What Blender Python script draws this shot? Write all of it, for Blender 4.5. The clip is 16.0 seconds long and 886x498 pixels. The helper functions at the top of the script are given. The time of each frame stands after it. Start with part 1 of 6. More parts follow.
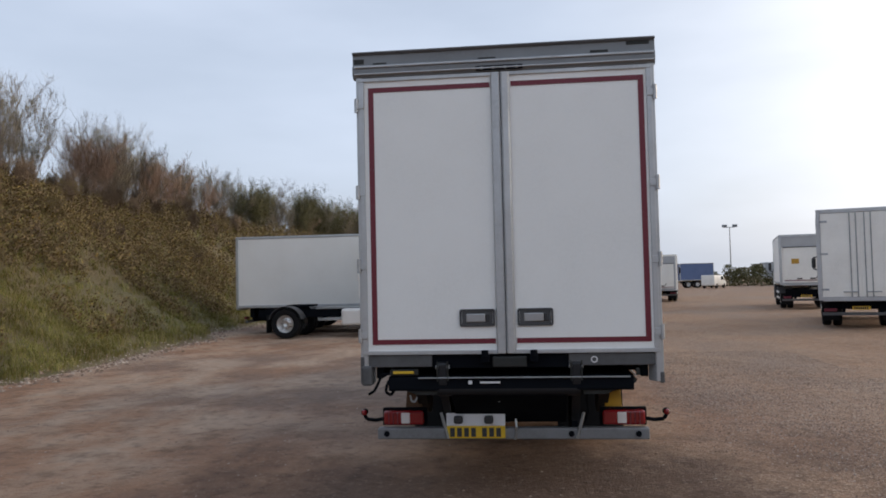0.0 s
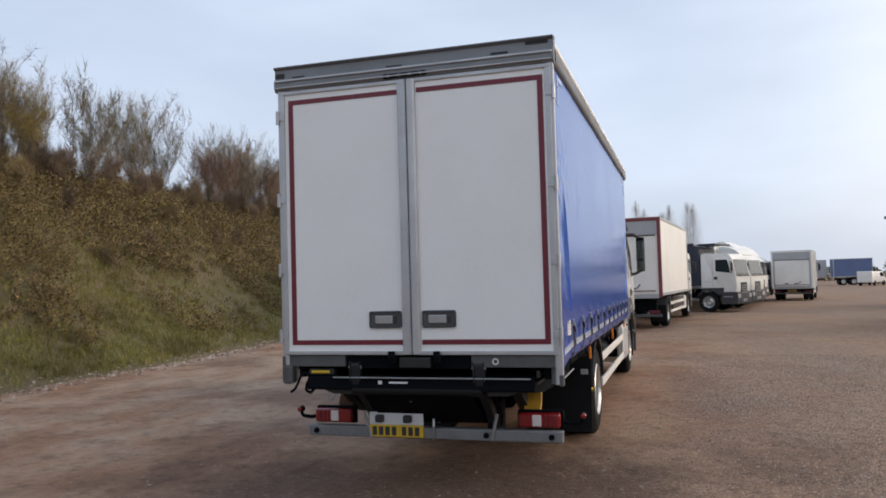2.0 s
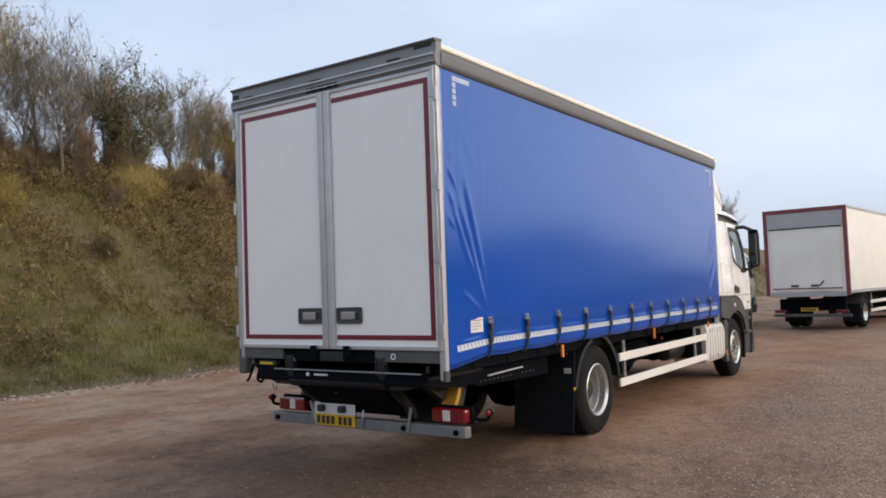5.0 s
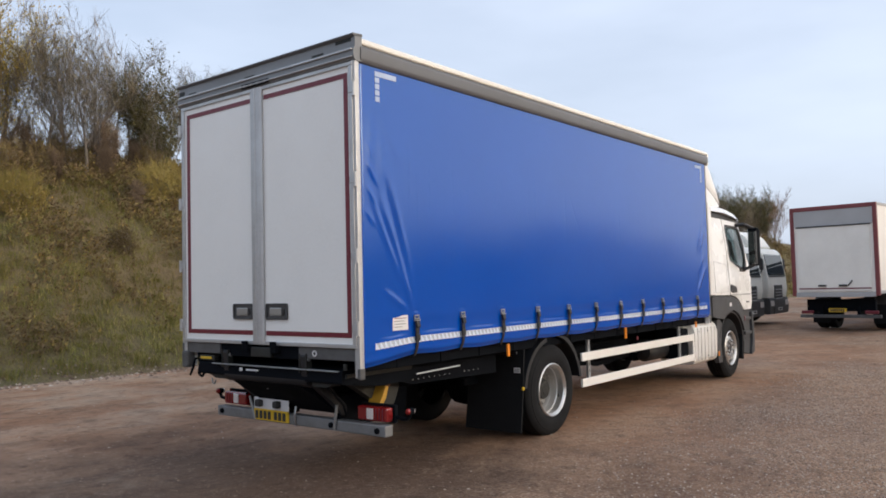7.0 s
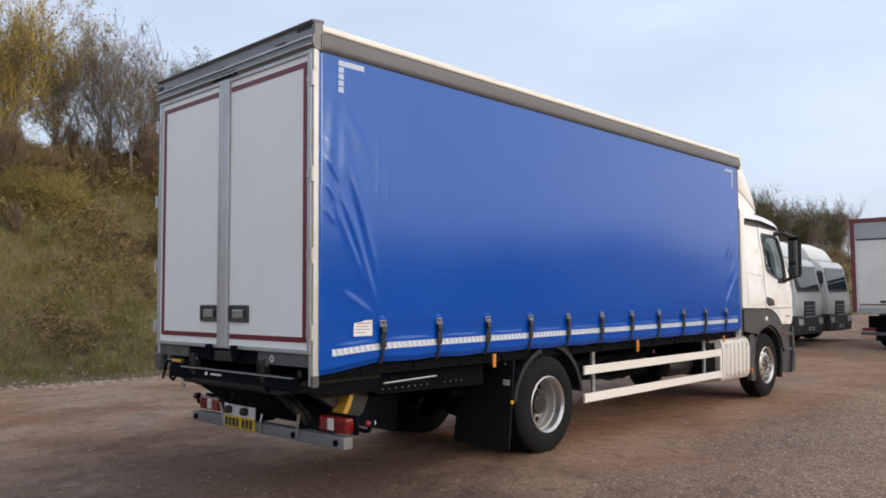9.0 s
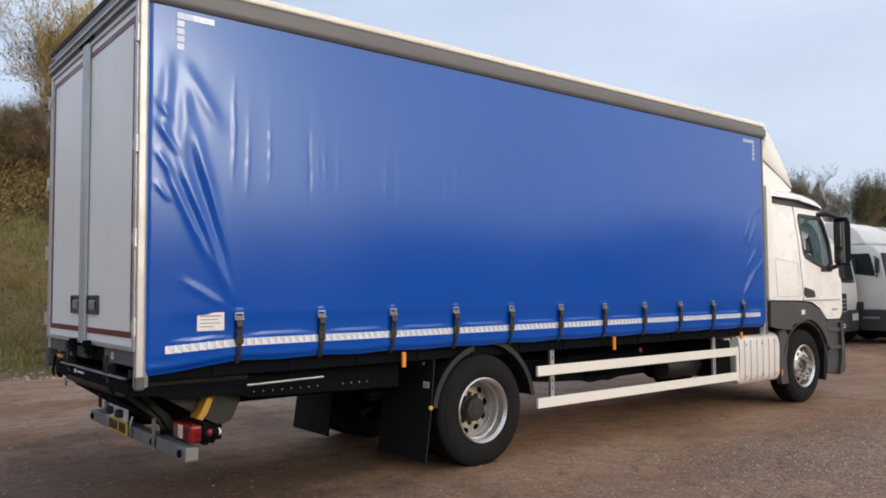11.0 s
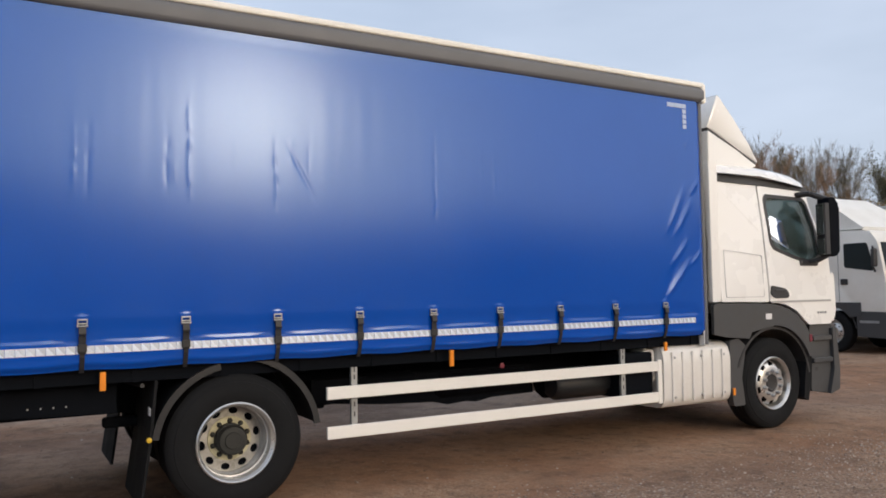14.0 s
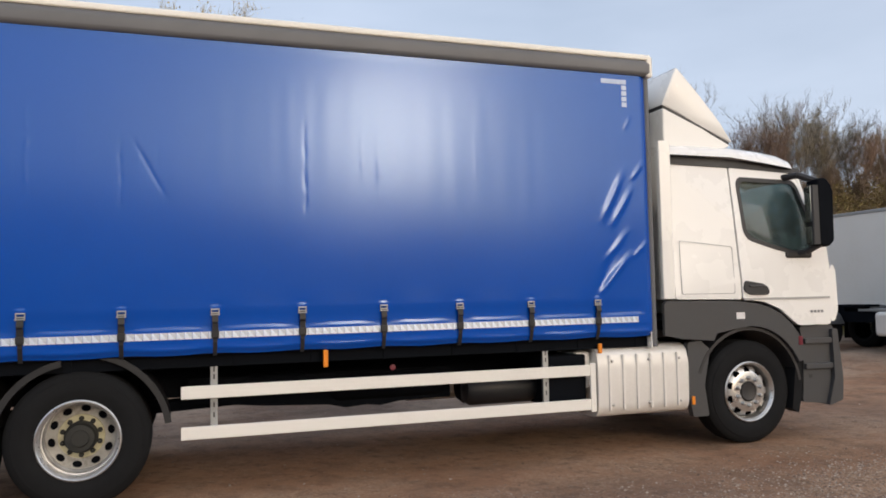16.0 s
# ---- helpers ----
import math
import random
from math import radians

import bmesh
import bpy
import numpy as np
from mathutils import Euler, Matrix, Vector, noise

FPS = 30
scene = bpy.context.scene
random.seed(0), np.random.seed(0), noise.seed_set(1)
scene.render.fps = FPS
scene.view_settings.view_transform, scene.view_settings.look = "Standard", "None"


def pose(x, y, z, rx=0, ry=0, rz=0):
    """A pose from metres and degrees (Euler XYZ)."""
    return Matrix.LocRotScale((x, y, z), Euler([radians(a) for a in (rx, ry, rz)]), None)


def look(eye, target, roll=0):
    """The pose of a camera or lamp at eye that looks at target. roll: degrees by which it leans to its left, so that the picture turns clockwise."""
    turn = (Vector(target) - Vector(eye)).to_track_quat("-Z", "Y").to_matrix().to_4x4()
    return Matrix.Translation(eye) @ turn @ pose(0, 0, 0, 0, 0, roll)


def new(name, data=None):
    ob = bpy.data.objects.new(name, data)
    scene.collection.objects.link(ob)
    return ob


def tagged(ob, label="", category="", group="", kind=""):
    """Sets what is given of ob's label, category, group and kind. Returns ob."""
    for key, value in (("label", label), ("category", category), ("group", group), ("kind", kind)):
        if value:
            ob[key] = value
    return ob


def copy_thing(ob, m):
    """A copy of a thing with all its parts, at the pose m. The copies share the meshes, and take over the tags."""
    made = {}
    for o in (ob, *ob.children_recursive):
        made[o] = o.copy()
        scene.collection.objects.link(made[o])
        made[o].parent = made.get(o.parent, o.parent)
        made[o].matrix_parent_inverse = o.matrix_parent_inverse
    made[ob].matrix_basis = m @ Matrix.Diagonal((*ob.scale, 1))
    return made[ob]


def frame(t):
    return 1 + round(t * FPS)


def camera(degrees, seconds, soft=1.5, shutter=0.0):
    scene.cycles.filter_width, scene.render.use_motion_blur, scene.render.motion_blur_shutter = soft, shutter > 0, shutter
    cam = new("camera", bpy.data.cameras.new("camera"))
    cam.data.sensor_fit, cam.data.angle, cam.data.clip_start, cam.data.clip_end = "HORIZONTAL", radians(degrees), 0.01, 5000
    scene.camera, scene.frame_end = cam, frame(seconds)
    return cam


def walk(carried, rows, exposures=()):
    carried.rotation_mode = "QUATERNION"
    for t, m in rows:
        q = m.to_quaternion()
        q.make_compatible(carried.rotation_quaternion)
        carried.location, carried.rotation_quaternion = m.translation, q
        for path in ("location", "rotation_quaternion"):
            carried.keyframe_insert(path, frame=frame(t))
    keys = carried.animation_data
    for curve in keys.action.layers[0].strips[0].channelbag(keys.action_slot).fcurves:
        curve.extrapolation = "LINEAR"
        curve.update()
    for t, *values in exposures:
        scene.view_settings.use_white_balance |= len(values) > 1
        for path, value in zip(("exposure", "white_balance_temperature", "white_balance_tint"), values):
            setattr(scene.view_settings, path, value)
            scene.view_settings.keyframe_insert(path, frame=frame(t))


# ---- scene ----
cam = camera(59.4, 16.0, soft=1.75)
PATH = [
    (0, (0.212, -6.608, 1.838), (-0.014, -4.622, 1.92), -1.3),
    (0.5, (0.723, -6.618, 1.849), (0.403, -4.646, 1.932), -1.4),
    (1, (1.212, -6.522, 1.817), (0.791, -4.568, 1.902), -1.6),
    (1.5, (1.728, -6.408, 1.818), (1.236, -4.471, 1.902), -1.5),
    (2, (2.24, -6.348, 1.825), (1.651, -4.439, 1.912), -1.6),
    (2.5, (2.688, -6.191, 1.83), (1.984, -4.32, 1.918), -1.6),
    (3, (3.218, -6.135, 1.843), (2.414, -4.306, 1.934), -1.7),
    (3.5, (3.649, -5.957, 1.828), (2.746, -4.175, 1.919), -1.6),
    (3.7, (3.834, -5.868, 1.814), (2.901, -4.102, 1.907), -1.7),
    (5.8, (5.495, -4.937, 1.695), (4.261, -3.367, 1.801), -1.8),
    (6, (5.589, -4.847, 1.693), (4.344, -3.285, 1.798), -1.7),
    (6.5, (5.757, -4.673, 1.699), (4.51, -3.112, 1.795), -1.6),
    (7, (5.83, -4.576, 1.714), (4.583, -3.015, 1.809), -1.4),
    (7.5, (5.837, -4.549, 1.746), (4.597, -2.982, 1.836), -1.1),
    (8, (5.921, -4.425, 1.705), (4.668, -2.871, 1.831), -0.4),
    (8.5, (6.04, -4.134, 1.684), (4.739, -2.62, 1.807), -0.4),
    (8.7, (6.078, -3.961, 1.67), (4.749, -2.471, 1.793), -0.4),
    (11, (6.614, -1.671, 1.612), (5.059, -0.417, 1.718), -0.4),
    (11.5, (6.676, -1.09, 1.598), (5.103, 0.142, 1.701), -0.5),
    (12, (6.66, -0.523, 1.6), (5.073, 0.689, 1.699), -0.4),
    (12.5, (6.74, 0.023, 1.584), (5.132, 1.208, 1.686), -0.6),
    (13, (6.776, 0.573, 1.61), (5.112, 1.677, 1.717), -0.7),
    (13.5, (6.896, 1.116, 1.627), (5.189, 2.153, 1.732), -0.8),
    (14, (7.101, 1.608, 1.613), (5.366, 2.597, 1.721), -0.9),
    (14.5, (7.274, 2.107, 1.63), (5.501, 3.027, 1.734), -0.8),
    (15, (7.458, 2.673, 1.595), (5.647, 3.514, 1.708), -1.0),
    (15.5, (7.564, 3.242, 1.541), (5.712, 3.985, 1.658), -1.1),
    (16, (7.646, 3.858, 1.509), (5.758, 4.507, 1.634), -1.2),
]
EXPOSURES = [(0, 0.6), (3.5, 0.8), (8.5, 0.83), (12, 0.7), (16, 0.6)]
walk(cam, [(t, look(eye, target, roll)) for t, eye, target, roll in PATH], exposures=EXPOSURES)

# ---- sky, sun and exposure ----
SUN_AZ, SUN_EL = 74.5, 14.0
world = bpy.data.worlds.new("sky")
scene.world = world
world.use_nodes = True
wn, wl = world.node_tree.nodes, world.node_tree.links
sky = wn.new("ShaderNodeTexSky")
sky.sky_type, sky.sun_disc = "NISHITA", False
sky.sun_elevation, sky.sun_rotation = radians(SUN_EL), radians(SUN_AZ)
sky.air_density, sky.dust_density, sky.ozone_density = 1.0, 5.0, 2.5
veil_noise = wn.new("ShaderNodeTexNoise")
veil_noise.inputs["Scale"].default_value, veil_noise.inputs["Detail"].default_value = 1.6, 5
stretch = wn.new("ShaderNodeMapping")
stretch.inputs["Scale"].default_value = (1, 1, 3.5)
wcoord = wn.new("ShaderNodeTexCoord")
wl.new(wcoord.outputs["Generated"], stretch.inputs["Vector"])
wl.new(stretch.outputs["Vector"], veil_noise.inputs["Vector"])
veil_ramp = wn.new("ShaderNodeMapRange")
veil_ramp.inputs["From Min"].default_value, veil_ramp.inputs["From Max"].default_value = 0.3, 0.75
veil_ramp.inputs["To Min"].default_value, veil_ramp.inputs["To Max"].default_value = 0.47, 0.78
wl.new(veil_noise.outputs["Fac"], veil_ramp.inputs["Value"])
veil = wn.new("ShaderNodeMix")
veil.data_type = "RGBA"
# the haze is brighter and warmer towards the sun
facing = wn.new("ShaderNodeVectorMath")
facing.operation = "DOT_PRODUCT"
facing.inputs[1].default_value = (math.sin(radians(SUN_AZ)) * math.cos(radians(SUN_EL)), math.cos(radians(SUN_AZ)) * math.cos(radians(SUN_EL)), math.sin(radians(SUN_EL)))
wl.new(wcoord.outputs["Generated"], facing.inputs[0])
glow = wn.new("ShaderNodeMapRange")
glow.interpolation_type = "SMOOTHSTEP"
glow.inputs["From Min"].default_value, glow.inputs["From Max"].default_value = 0.27, 1.0
wl.new(facing.outputs["Value"], glow.inputs["Value"])
haze = wn.new("ShaderNodeMix")
haze.data_type = "RGBA"
haze.inputs["A"].default_value, haze.inputs["B"].default_value = (5.4, 6.05, 7.3, 1), (12.7, 12.3, 12.2, 1)
wl.new(glow.outputs["Result"], haze.inputs["Factor"])
wl.new(haze.outputs["Result"], veil.inputs["B"])
wl.new(veil_ramp.outputs["Result"], veil.inputs["Factor"])
wl.new(sky.outputs["Color"], veil.inputs["A"])
wl.new(veil.outputs["Result"], wn["Background"].inputs["Color"])
wn["Background"].inputs["Strength"].default_value = 0.1

sun_data = bpy.data.lights.new("sun", "SUN")
sun_data.energy, sun_data.angle, sun_data.color = 0.29, radians(11), (1.0, 0.72, 0.52)
sun = new("sun", sun_data)
toward_sun = Vector((math.sin(radians(SUN_AZ)) * math.cos(radians(SUN_EL)), math.cos(radians(SUN_AZ)) * math.cos(radians(SUN_EL)), math.sin(radians(SUN_EL))))
sun.matrix_world = look(toward_sun * 60, (0, 0, 0))


# ---- materials ----
def node_mat(name):
    m = bpy.data.materials.new(name)
    m.use_nodes = True
    return m, m.node_tree.nodes, m.node_tree.links, m.node_tree.nodes["Principled BSDF"]


def noise_node(n, l, scale, detail=4, vec=None, rough=0.6):
    t = n.new("ShaderNodeTexNoise")
    t.inputs["Scale"].default_value, t.inputs["Detail"].default_value, t.inputs["Roughness"].default_value = scale, detail, rough
    if vec is not None:
        l.new(vec, t.inputs["Vector"])
    return t.outputs["Fac"]


def ramp_node(n, l, fac, stops):
    r = n.new("ShaderNodeValToRGB")
    while len(r.color_ramp.elements) < len(stops):
        r.color_ramp.elements.new(0.5)
    for e, (p, c) in zip(r.color_ramp.elements, stops):
        e.position, e.color = p, (*c, 1)
    l.new(fac, r.inputs["Fac"])
    return r.outputs["Color"]


def mix_node(n, l, fac, a, b, blend="MIX"):
    m = n.new("ShaderNodeMix")
    m.data_type, m.blend_type = "RGBA", blend
    for key, v in (("Factor", fac), ("A", a), ("B", b)):
        if hasattr(v, "links"):
            l.new(v, m.inputs[key])
        elif key == "Factor":
            m.inputs[key].default_value = v
        else:
            m.inputs[key].default_value = (*v, 1)
    return m.outputs["Result"]


def range_node(n, l, v, a, b, c, d):
    m = n.new("ShaderNodeMapRange")
    for key, x in (("From Min", a), ("From Max", b), ("To Min", c), ("To Max", d)):
        m.inputs[key].default_value = x
    l.new(v, m.inputs["Value"])
    return m.outputs["Result"]


def math_node(n, l, op, a, b):
    m = n.new("ShaderNodeMath")
    m.operation = op
    for i, v in enumerate((a, b)):
        if hasattr(v, "links"):
            l.new(v, m.inputs[i])
        else:
            m.inputs[i].default_value = v
    return m.outputs[0]


def bump_node(n, l, p, height, strength, distance):
    b = n.new("ShaderNodeBump")
    b.inputs["Strength"].default_value, b.inputs["Distance"].default_value = strength, distance
    l.new(height, b.inputs["Height"])
    l.new(b.outputs["Normal"], p.inputs["Normal"])
    return b


def mat(name, col, rough=0.5, metal=0.0, dirt=None, large=1.2, fine=35, amount=0.35, bump=0.0, coat=0.0, spec=0.5):
    """A plain worn surface: base colour, dirt in two scales, uneven gloss, slight relief."""
    m, n, l, p = node_mat(name)
    tc = n.new("ShaderNodeTexCoord").outputs["Object"]
    big, small = noise_node(n, l, large, 5, tc), noise_node(n, l, fine, 4, tc)
    both = math_node(n, l, "MULTIPLY", range_node(n, l, big, 0.35, 0.7, 0, 1), range_node(n, l, small, 0.3, 0.7, 0.3, 1))
    dirt = dirt or tuple(c * 0.6 for c in col)
    l.new(mix_node(n, l, math_node(n, l, "MULTIPLY", both, amount), col, dirt), p.inputs["Base Color"])
    p.inputs["Metallic"].default_value = metal
    p.inputs["Specular IOR Level"].default_value = spec
    l.new(range_node(n, l, big, 0.3, 0.7, max(rough - 0.07, 0.02), min(rough + 0.12, 1)), p.inputs["Roughness"])
    p.inputs["Coat Weight"].default_value = coat
    if bump:
        bump_node(n, l, p, small, bump, 0.004)
    return m


def glass_mat(name, tint, alpha=0.6):
    m, n, l, p = node_mat(name)
    p.inputs["Base Color"].default_value = (*tint, 1)
    p.inputs["Roughness"].default_value = 0.03
    p.inputs["Transmission Weight"].default_value = alpha
    p.inputs["IOR"].default_value = 1.3
    return m


WHITE = mat("white_door_panel", (0.85, 0.855, 0.835), 0.4, dirt=(0.6, 0.6, 0.57), amount=0.25)
PAINT = mat("white_cab_paint", (0.9, 0.893, 0.865), 0.26, dirt=(0.8, 0.785, 0.75), amount=0.06, coat=0.5)
RAILWHITE = mat("white_rail_paint", (0.84, 0.825, 0.78), 0.4, dirt=(0.55, 0.5, 0.43), amount=0.22)
CREAM = mat("roof_skin", (0.86, 0.83, 0.75), 0.5, dirt=(0.5, 0.47, 0.4), amount=0.4)
ALU = mat("aluminium_profile", (0.52, 0.53, 0.54), 0.42, 0.6, dirt=(0.3, 0.3, 0.3), large=2.5, amount=0.6)
FRAMEGREY = mat("grey_frame_paint", (0.22, 0.235, 0.25), 0.45, dirt=(0.14, 0.14, 0.14), large=2.0, amount=0.7)
RAILGREY = mat("grey_roof_rail", (0.13, 0.135, 0.145), 0.5, 0.0, dirt=(0.12, 0.12, 0.12), amount=0.5)
BARGREY = mat("dirty_bumper_steel", (0.22, 0.225, 0.232), 0.5, 0.2, dirt=(0.1, 0.09, 0.08), large=4, amount=0.7, bump=0.1)
GALV = mat("galvanised_steel", (0.4, 0.42, 0.43), 0.5, 0.7, dirt=(0.2, 0.19, 0.18), large=4, amount=0.7, bump=0.15)
STEELBOX = mat("silver_tank", (0.8, 0.79, 0.76), 0.36, 0.15, dirt=(0.55, 0.52, 0.47), large=2, amount=0.4)
BLACK = mat("black_chassis", (0.005, 0.0065, 0.0095), 0.8, dirt=(0.006, 0.0062, 0.007), large=2, amount=0.5, spec=0.06)
PLASTIC = mat("dark_grey_plastic", (0.05, 0.053, 0.058), 0.55, dirt=(0.085, 0.073, 0.062), large=3, amount=0.4, bump=0.05)
GUARDBLACK = mat("black_guard_plastic", (0.008, 0.0098, 0.013), 0.5, dirt=(0.018, 0.0185, 0.02), large=4, amount=0.4, bump=0.05)
RUBBER = mat("tyre_rubber", (0.006, 0.0068, 0.0082), 0.8, dirt=(0.02, 0.02, 0.02), large=5, amount=0.3, bump=0.25, spec=0.25)
RIM = mat("wheel_silver", (0.68, 0.68, 0.67), 0.3, 0.85, dirt=(0.36, 0.33, 0.28), large=6, amount=0.5)
RIMROLLED = mat("wheel_barrel_steel", (0.6, 0.6, 0.6), 0.42, 0.55, dirt=(0.3, 0.28, 0.25), large=8, fine=30, amount=0.55, bump=0.05)
RIMDULL = mat("wheel_disc_dull", (0.42, 0.42, 0.4), 0.45, 0.6, dirt=(0.14, 0.12, 0.09), large=9, amount=0.7)
RIMYELLOW = mat("wheel_disc_yellowed", (0.55, 0.53, 0.36), 0.5, 0.3, dirt=(0.2, 0.18, 0.12), large=8, amount=0.7)
HUBDARK = mat("hub_dark", (0.016, 0.018, 0.017), 0.6, 0.1, dirt=(0.045, 0.043, 0.035), large=12, amount=0.6)
REDTAPE = mat("red_tape", (0.15, 0.014, 0.028), 0.4, dirt=(0.17, 0.02, 0.03), amount=0.4)
REDLENS = mat("red_lamp_lens", (0.24, 0.01, 0.012), 0.2, coat=0.5, amount=0.3)
CLEARLENS = mat("clear_lamp_lens", (0.75, 0.7, 0.68), 0.15, coat=0.5, amount=0.2)
ORANGE = mat("orange_marker", (0.85, 0.27, 0.02), 0.3, amount=0.2)
YELLOW = mat("yellow_plate", (0.72, 0.46, 0.02), 0.4, dirt=(0.4, 0.26, 0.04), amount=0.4)
SILLGREY = mat("grimy_sill", (0.1, 0.103, 0.107), 0.5, dirt=(0.035, 0.032, 0.03), large=3.5, fine=22, amount=0.8, bump=0.08)
BROWN = mat("brown_steel", (0.13, 0.065, 0.03), 0.8, dirt=(0.05, 0.03, 0.02), large=6, fine=40, amount=0.8, bump=0.2)
DULLYELLOW = mat("yellow_pad", (0.5, 0.27, 0.02), 0.5, dirt=(0.3, 0.18, 0.04), large=5, amount=0.7)
LABEL = mat("white_label", (0.75, 0.75, 0.76), 0.4, amount=0.15)
INK = mat("dark_ink", (0.03, 0.03, 0.032), 0.5, amount=0.2)
TAPE = mat("reflective_tape", (0.72, 0.82, 0.96), 0.25, 0.35, amount=0.25, fine=80, coat=0.3)
FADEDTAPE = mat("faded_tape", (0.42, 0.5, 0.66), 0.35, 0.2, dirt=(0.3, 0.38, 0.55), large=8, amount=0.6)
STRAP = mat("black_webbing", (0.012, 0.0125, 0.016), 0.7, fine=120, bump=0.2)
BUCKLE = mat("buckle_steel", (0.45, 0.46, 0.47), 0.35, 0.8, amount=0.4)
BOXEDGE = mat("grey_door_moulding", (0.4, 0.4, 0.39), 0.45, amount=0.3)
INTERIOR = mat("cab_interior", (0.045, 0.045, 0.05), 0.8, amount=0.4)
MIRRORGLASS, _n, _l, _p = node_mat("mirror_glass")
_p.inputs["Metallic"].default_value, _p.inputs["Roughness"].default_value = 1.0, 0.02
_p.inputs["Base Color"].default_value = (0.4, 0.41, 0.42, 1)
GLASS = glass_mat("cab_glass", (0.3, 0.38, 0.365), 0.95)
DARKGLASS = glass_mat("dark_cab_glass", (0.03, 0.04, 0.045), 0.15)


def vinyl():
    m, n, l, p = node_mat("blue_vinyl_curtain")
    tc = n.new("ShaderNodeTexCoord").outputs["Object"]
    big, fine_n = noise_node(n, l, 0.9, 4, tc), noise_node(n, l, 420, 2, tc)
    l.new(mix_node(n, l, range_node(n, l, big, 0.3, 0.7, 0, 1), (0.0002, 0.066, 0.41), (0.0003, 0.071, 0.435)), p.inputs["Base Color"])
    l.new(range_node(n, l, big, 0.3, 0.7, 0.165, 0.19), p.inputs["Roughness"])
    p.inputs["Specular IOR Level"].default_value = 0.7
    p.inputs["Specular Tint"].default_value = (0.6, 0.82, 1.0, 1)
    bump_node(n, l, p, fine_n, 0.06, 0.001)
    return m


VINYL = vinyl()


def ground_mat():
    m, n, l, p = node_mat("red_brown_hardcore")
    pos = n.new("ShaderNodeNewGeometry").outputs["Position"]
    wide = n.new("ShaderNodeMapping")
    wide.inputs["Scale"].default_value = (1.0, 0.7, 1.0)
    wide.inputs["Rotation"].default_value = (0, 0, 0.5)
    l.new(pos, wide.inputs["Vector"])
    broad, patch, mid, grain = (noise_node(n, l, s, d, wide.outputs["Vector"] if s < 1 else pos) for s, d in ((0.16, 4), (0.5, 5), (2.2, 5), (75, 3)))
    base = mix_node(n, l, range_node(n, l, patch, 0.35, 0.65, 0, 1), (0.31, 0.158, 0.088), (0.47, 0.272, 0.16))
    damp = mix_node(n, l, range_node(n, l, broad, 0.45, 0.62, 0, 0.8), base, (0.14, 0.092, 0.066))
    sep = n.new("ShaderNodeSeparateXYZ")
    l.new(pos, sep.inputs["Vector"])
    # pale dried silt, most of it between the lorry and the bank
    left = range_node(n, l, math_node(n, l, "ADD", sep.outputs["X"], math_node(n, l, "MULTIPLY", range_node(n, l, mid, 0.2, 0.8, -1, 1), 2.5)), -1.2, -4.5, 0.25, 1)
    silt = math_node(n, l, "MULTIPLY", range_node(n, l, patch, 0.44, 0.6, 0.1, 1), math_node(n, l, "MULTIPLY", left, range_node(n, l, mid, 0.36, 0.56, 0.35, 0.9)))
    c = mix_node(n, l, silt, damp, (0.56, 0.435, 0.325))
    c = mix_node(n, l, range_node(n, l, mid, 0.46, 0.68, 0, 0.55), c, (0.15, 0.092, 0.06))
    # damp ground at the lorry's tail, darkened further for the shade beneath it
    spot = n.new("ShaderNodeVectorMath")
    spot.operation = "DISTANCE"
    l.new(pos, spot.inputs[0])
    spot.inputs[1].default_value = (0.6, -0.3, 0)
    wet_shade = range_node(n, l, math_node(n, l, "ADD", spot.outputs["Value"], math_node(n, l, "MULTIPLY", range_node(n, l, patch, 0.3, 0.7, -1, 1), 1.3)), 1.9, 3.8, 0.92, 0)
    c = mix_node(n, l, wet_shade, c, (0.085, 0.053, 0.038))
    # pale patches behind it
    pale_spot = n.new("ShaderNodeVectorMath")
    pale_spot.operation = "DISTANCE"
    l.new(pos, pale_spot.inputs[0])
    pale_spot.inputs[1].default_value = (0.1, -2.3, 0)
    pale_patch = math_node(n, l, "MULTIPLY", range_node(n, l, math_node(n, l, "ADD", pale_spot.outputs["Value"], math_node(n, l, "MULTIPLY", range_node(n, l, noise_node(n, l, 0.9, 3, pos), 0.3, 0.7, -1, 1), 1.1)), 0.6, 2.2, 1, 0), range_node(n, l, noise_node(n, l, 3.2, 6, pos), 0.5, 0.72, 0, 0.7))
    c = mix_node(n, l, pale_patch, c, (0.5, 0.43, 0.36))
    # loose gravel towards the open side of the yard
    edge = math_node(n, l, "ADD", sep.outputs["X"], math_node(n, l, "MULTIPLY", range_node(n, l, patch, 0.2, 0.8, -1, 1), 3.0))
    vor = n.new("ShaderNodeTexVoronoi")
    vor.inputs["Scale"].default_value = 52
    l.new(pos, vor.inputs["Vector"])
    stones = ramp_node(n, l, vor.outputs["Color"], [(0.1, (0.16, 0.105, 0.07)), (0.45, (0.34, 0.22, 0.14)), (0.75, (0.46, 0.33, 0.225)), (0.95, (0.68, 0.55, 0.42))])
    c = mix_node(n, l, math_node(n, l, "MULTIPLY", range_node(n, l, edge, 0.9, 3.2, 0.12, 0.9), range_node(n, l, grain, 0.4, 0.56, 0.25, 1)), c, stones)
    # clods, pits and pale grit at a hand's width
    pits, grit = noise_node(n, l, 5.5, 7, pos, 0.7), noise_node(n, l, 17, 6, pos, 0.75)
    c = mix_node(n, l, range_node(n, l, pits, 0.5, 0.66, 0, 0.6), c, (0.42, 0.4, 0.4), "MULTIPLY")
    c = mix_node(n, l, range_node(n, l, grit, 0.56, 0.7, 0, 0.5), c, (0.5, 0.4, 0.32))
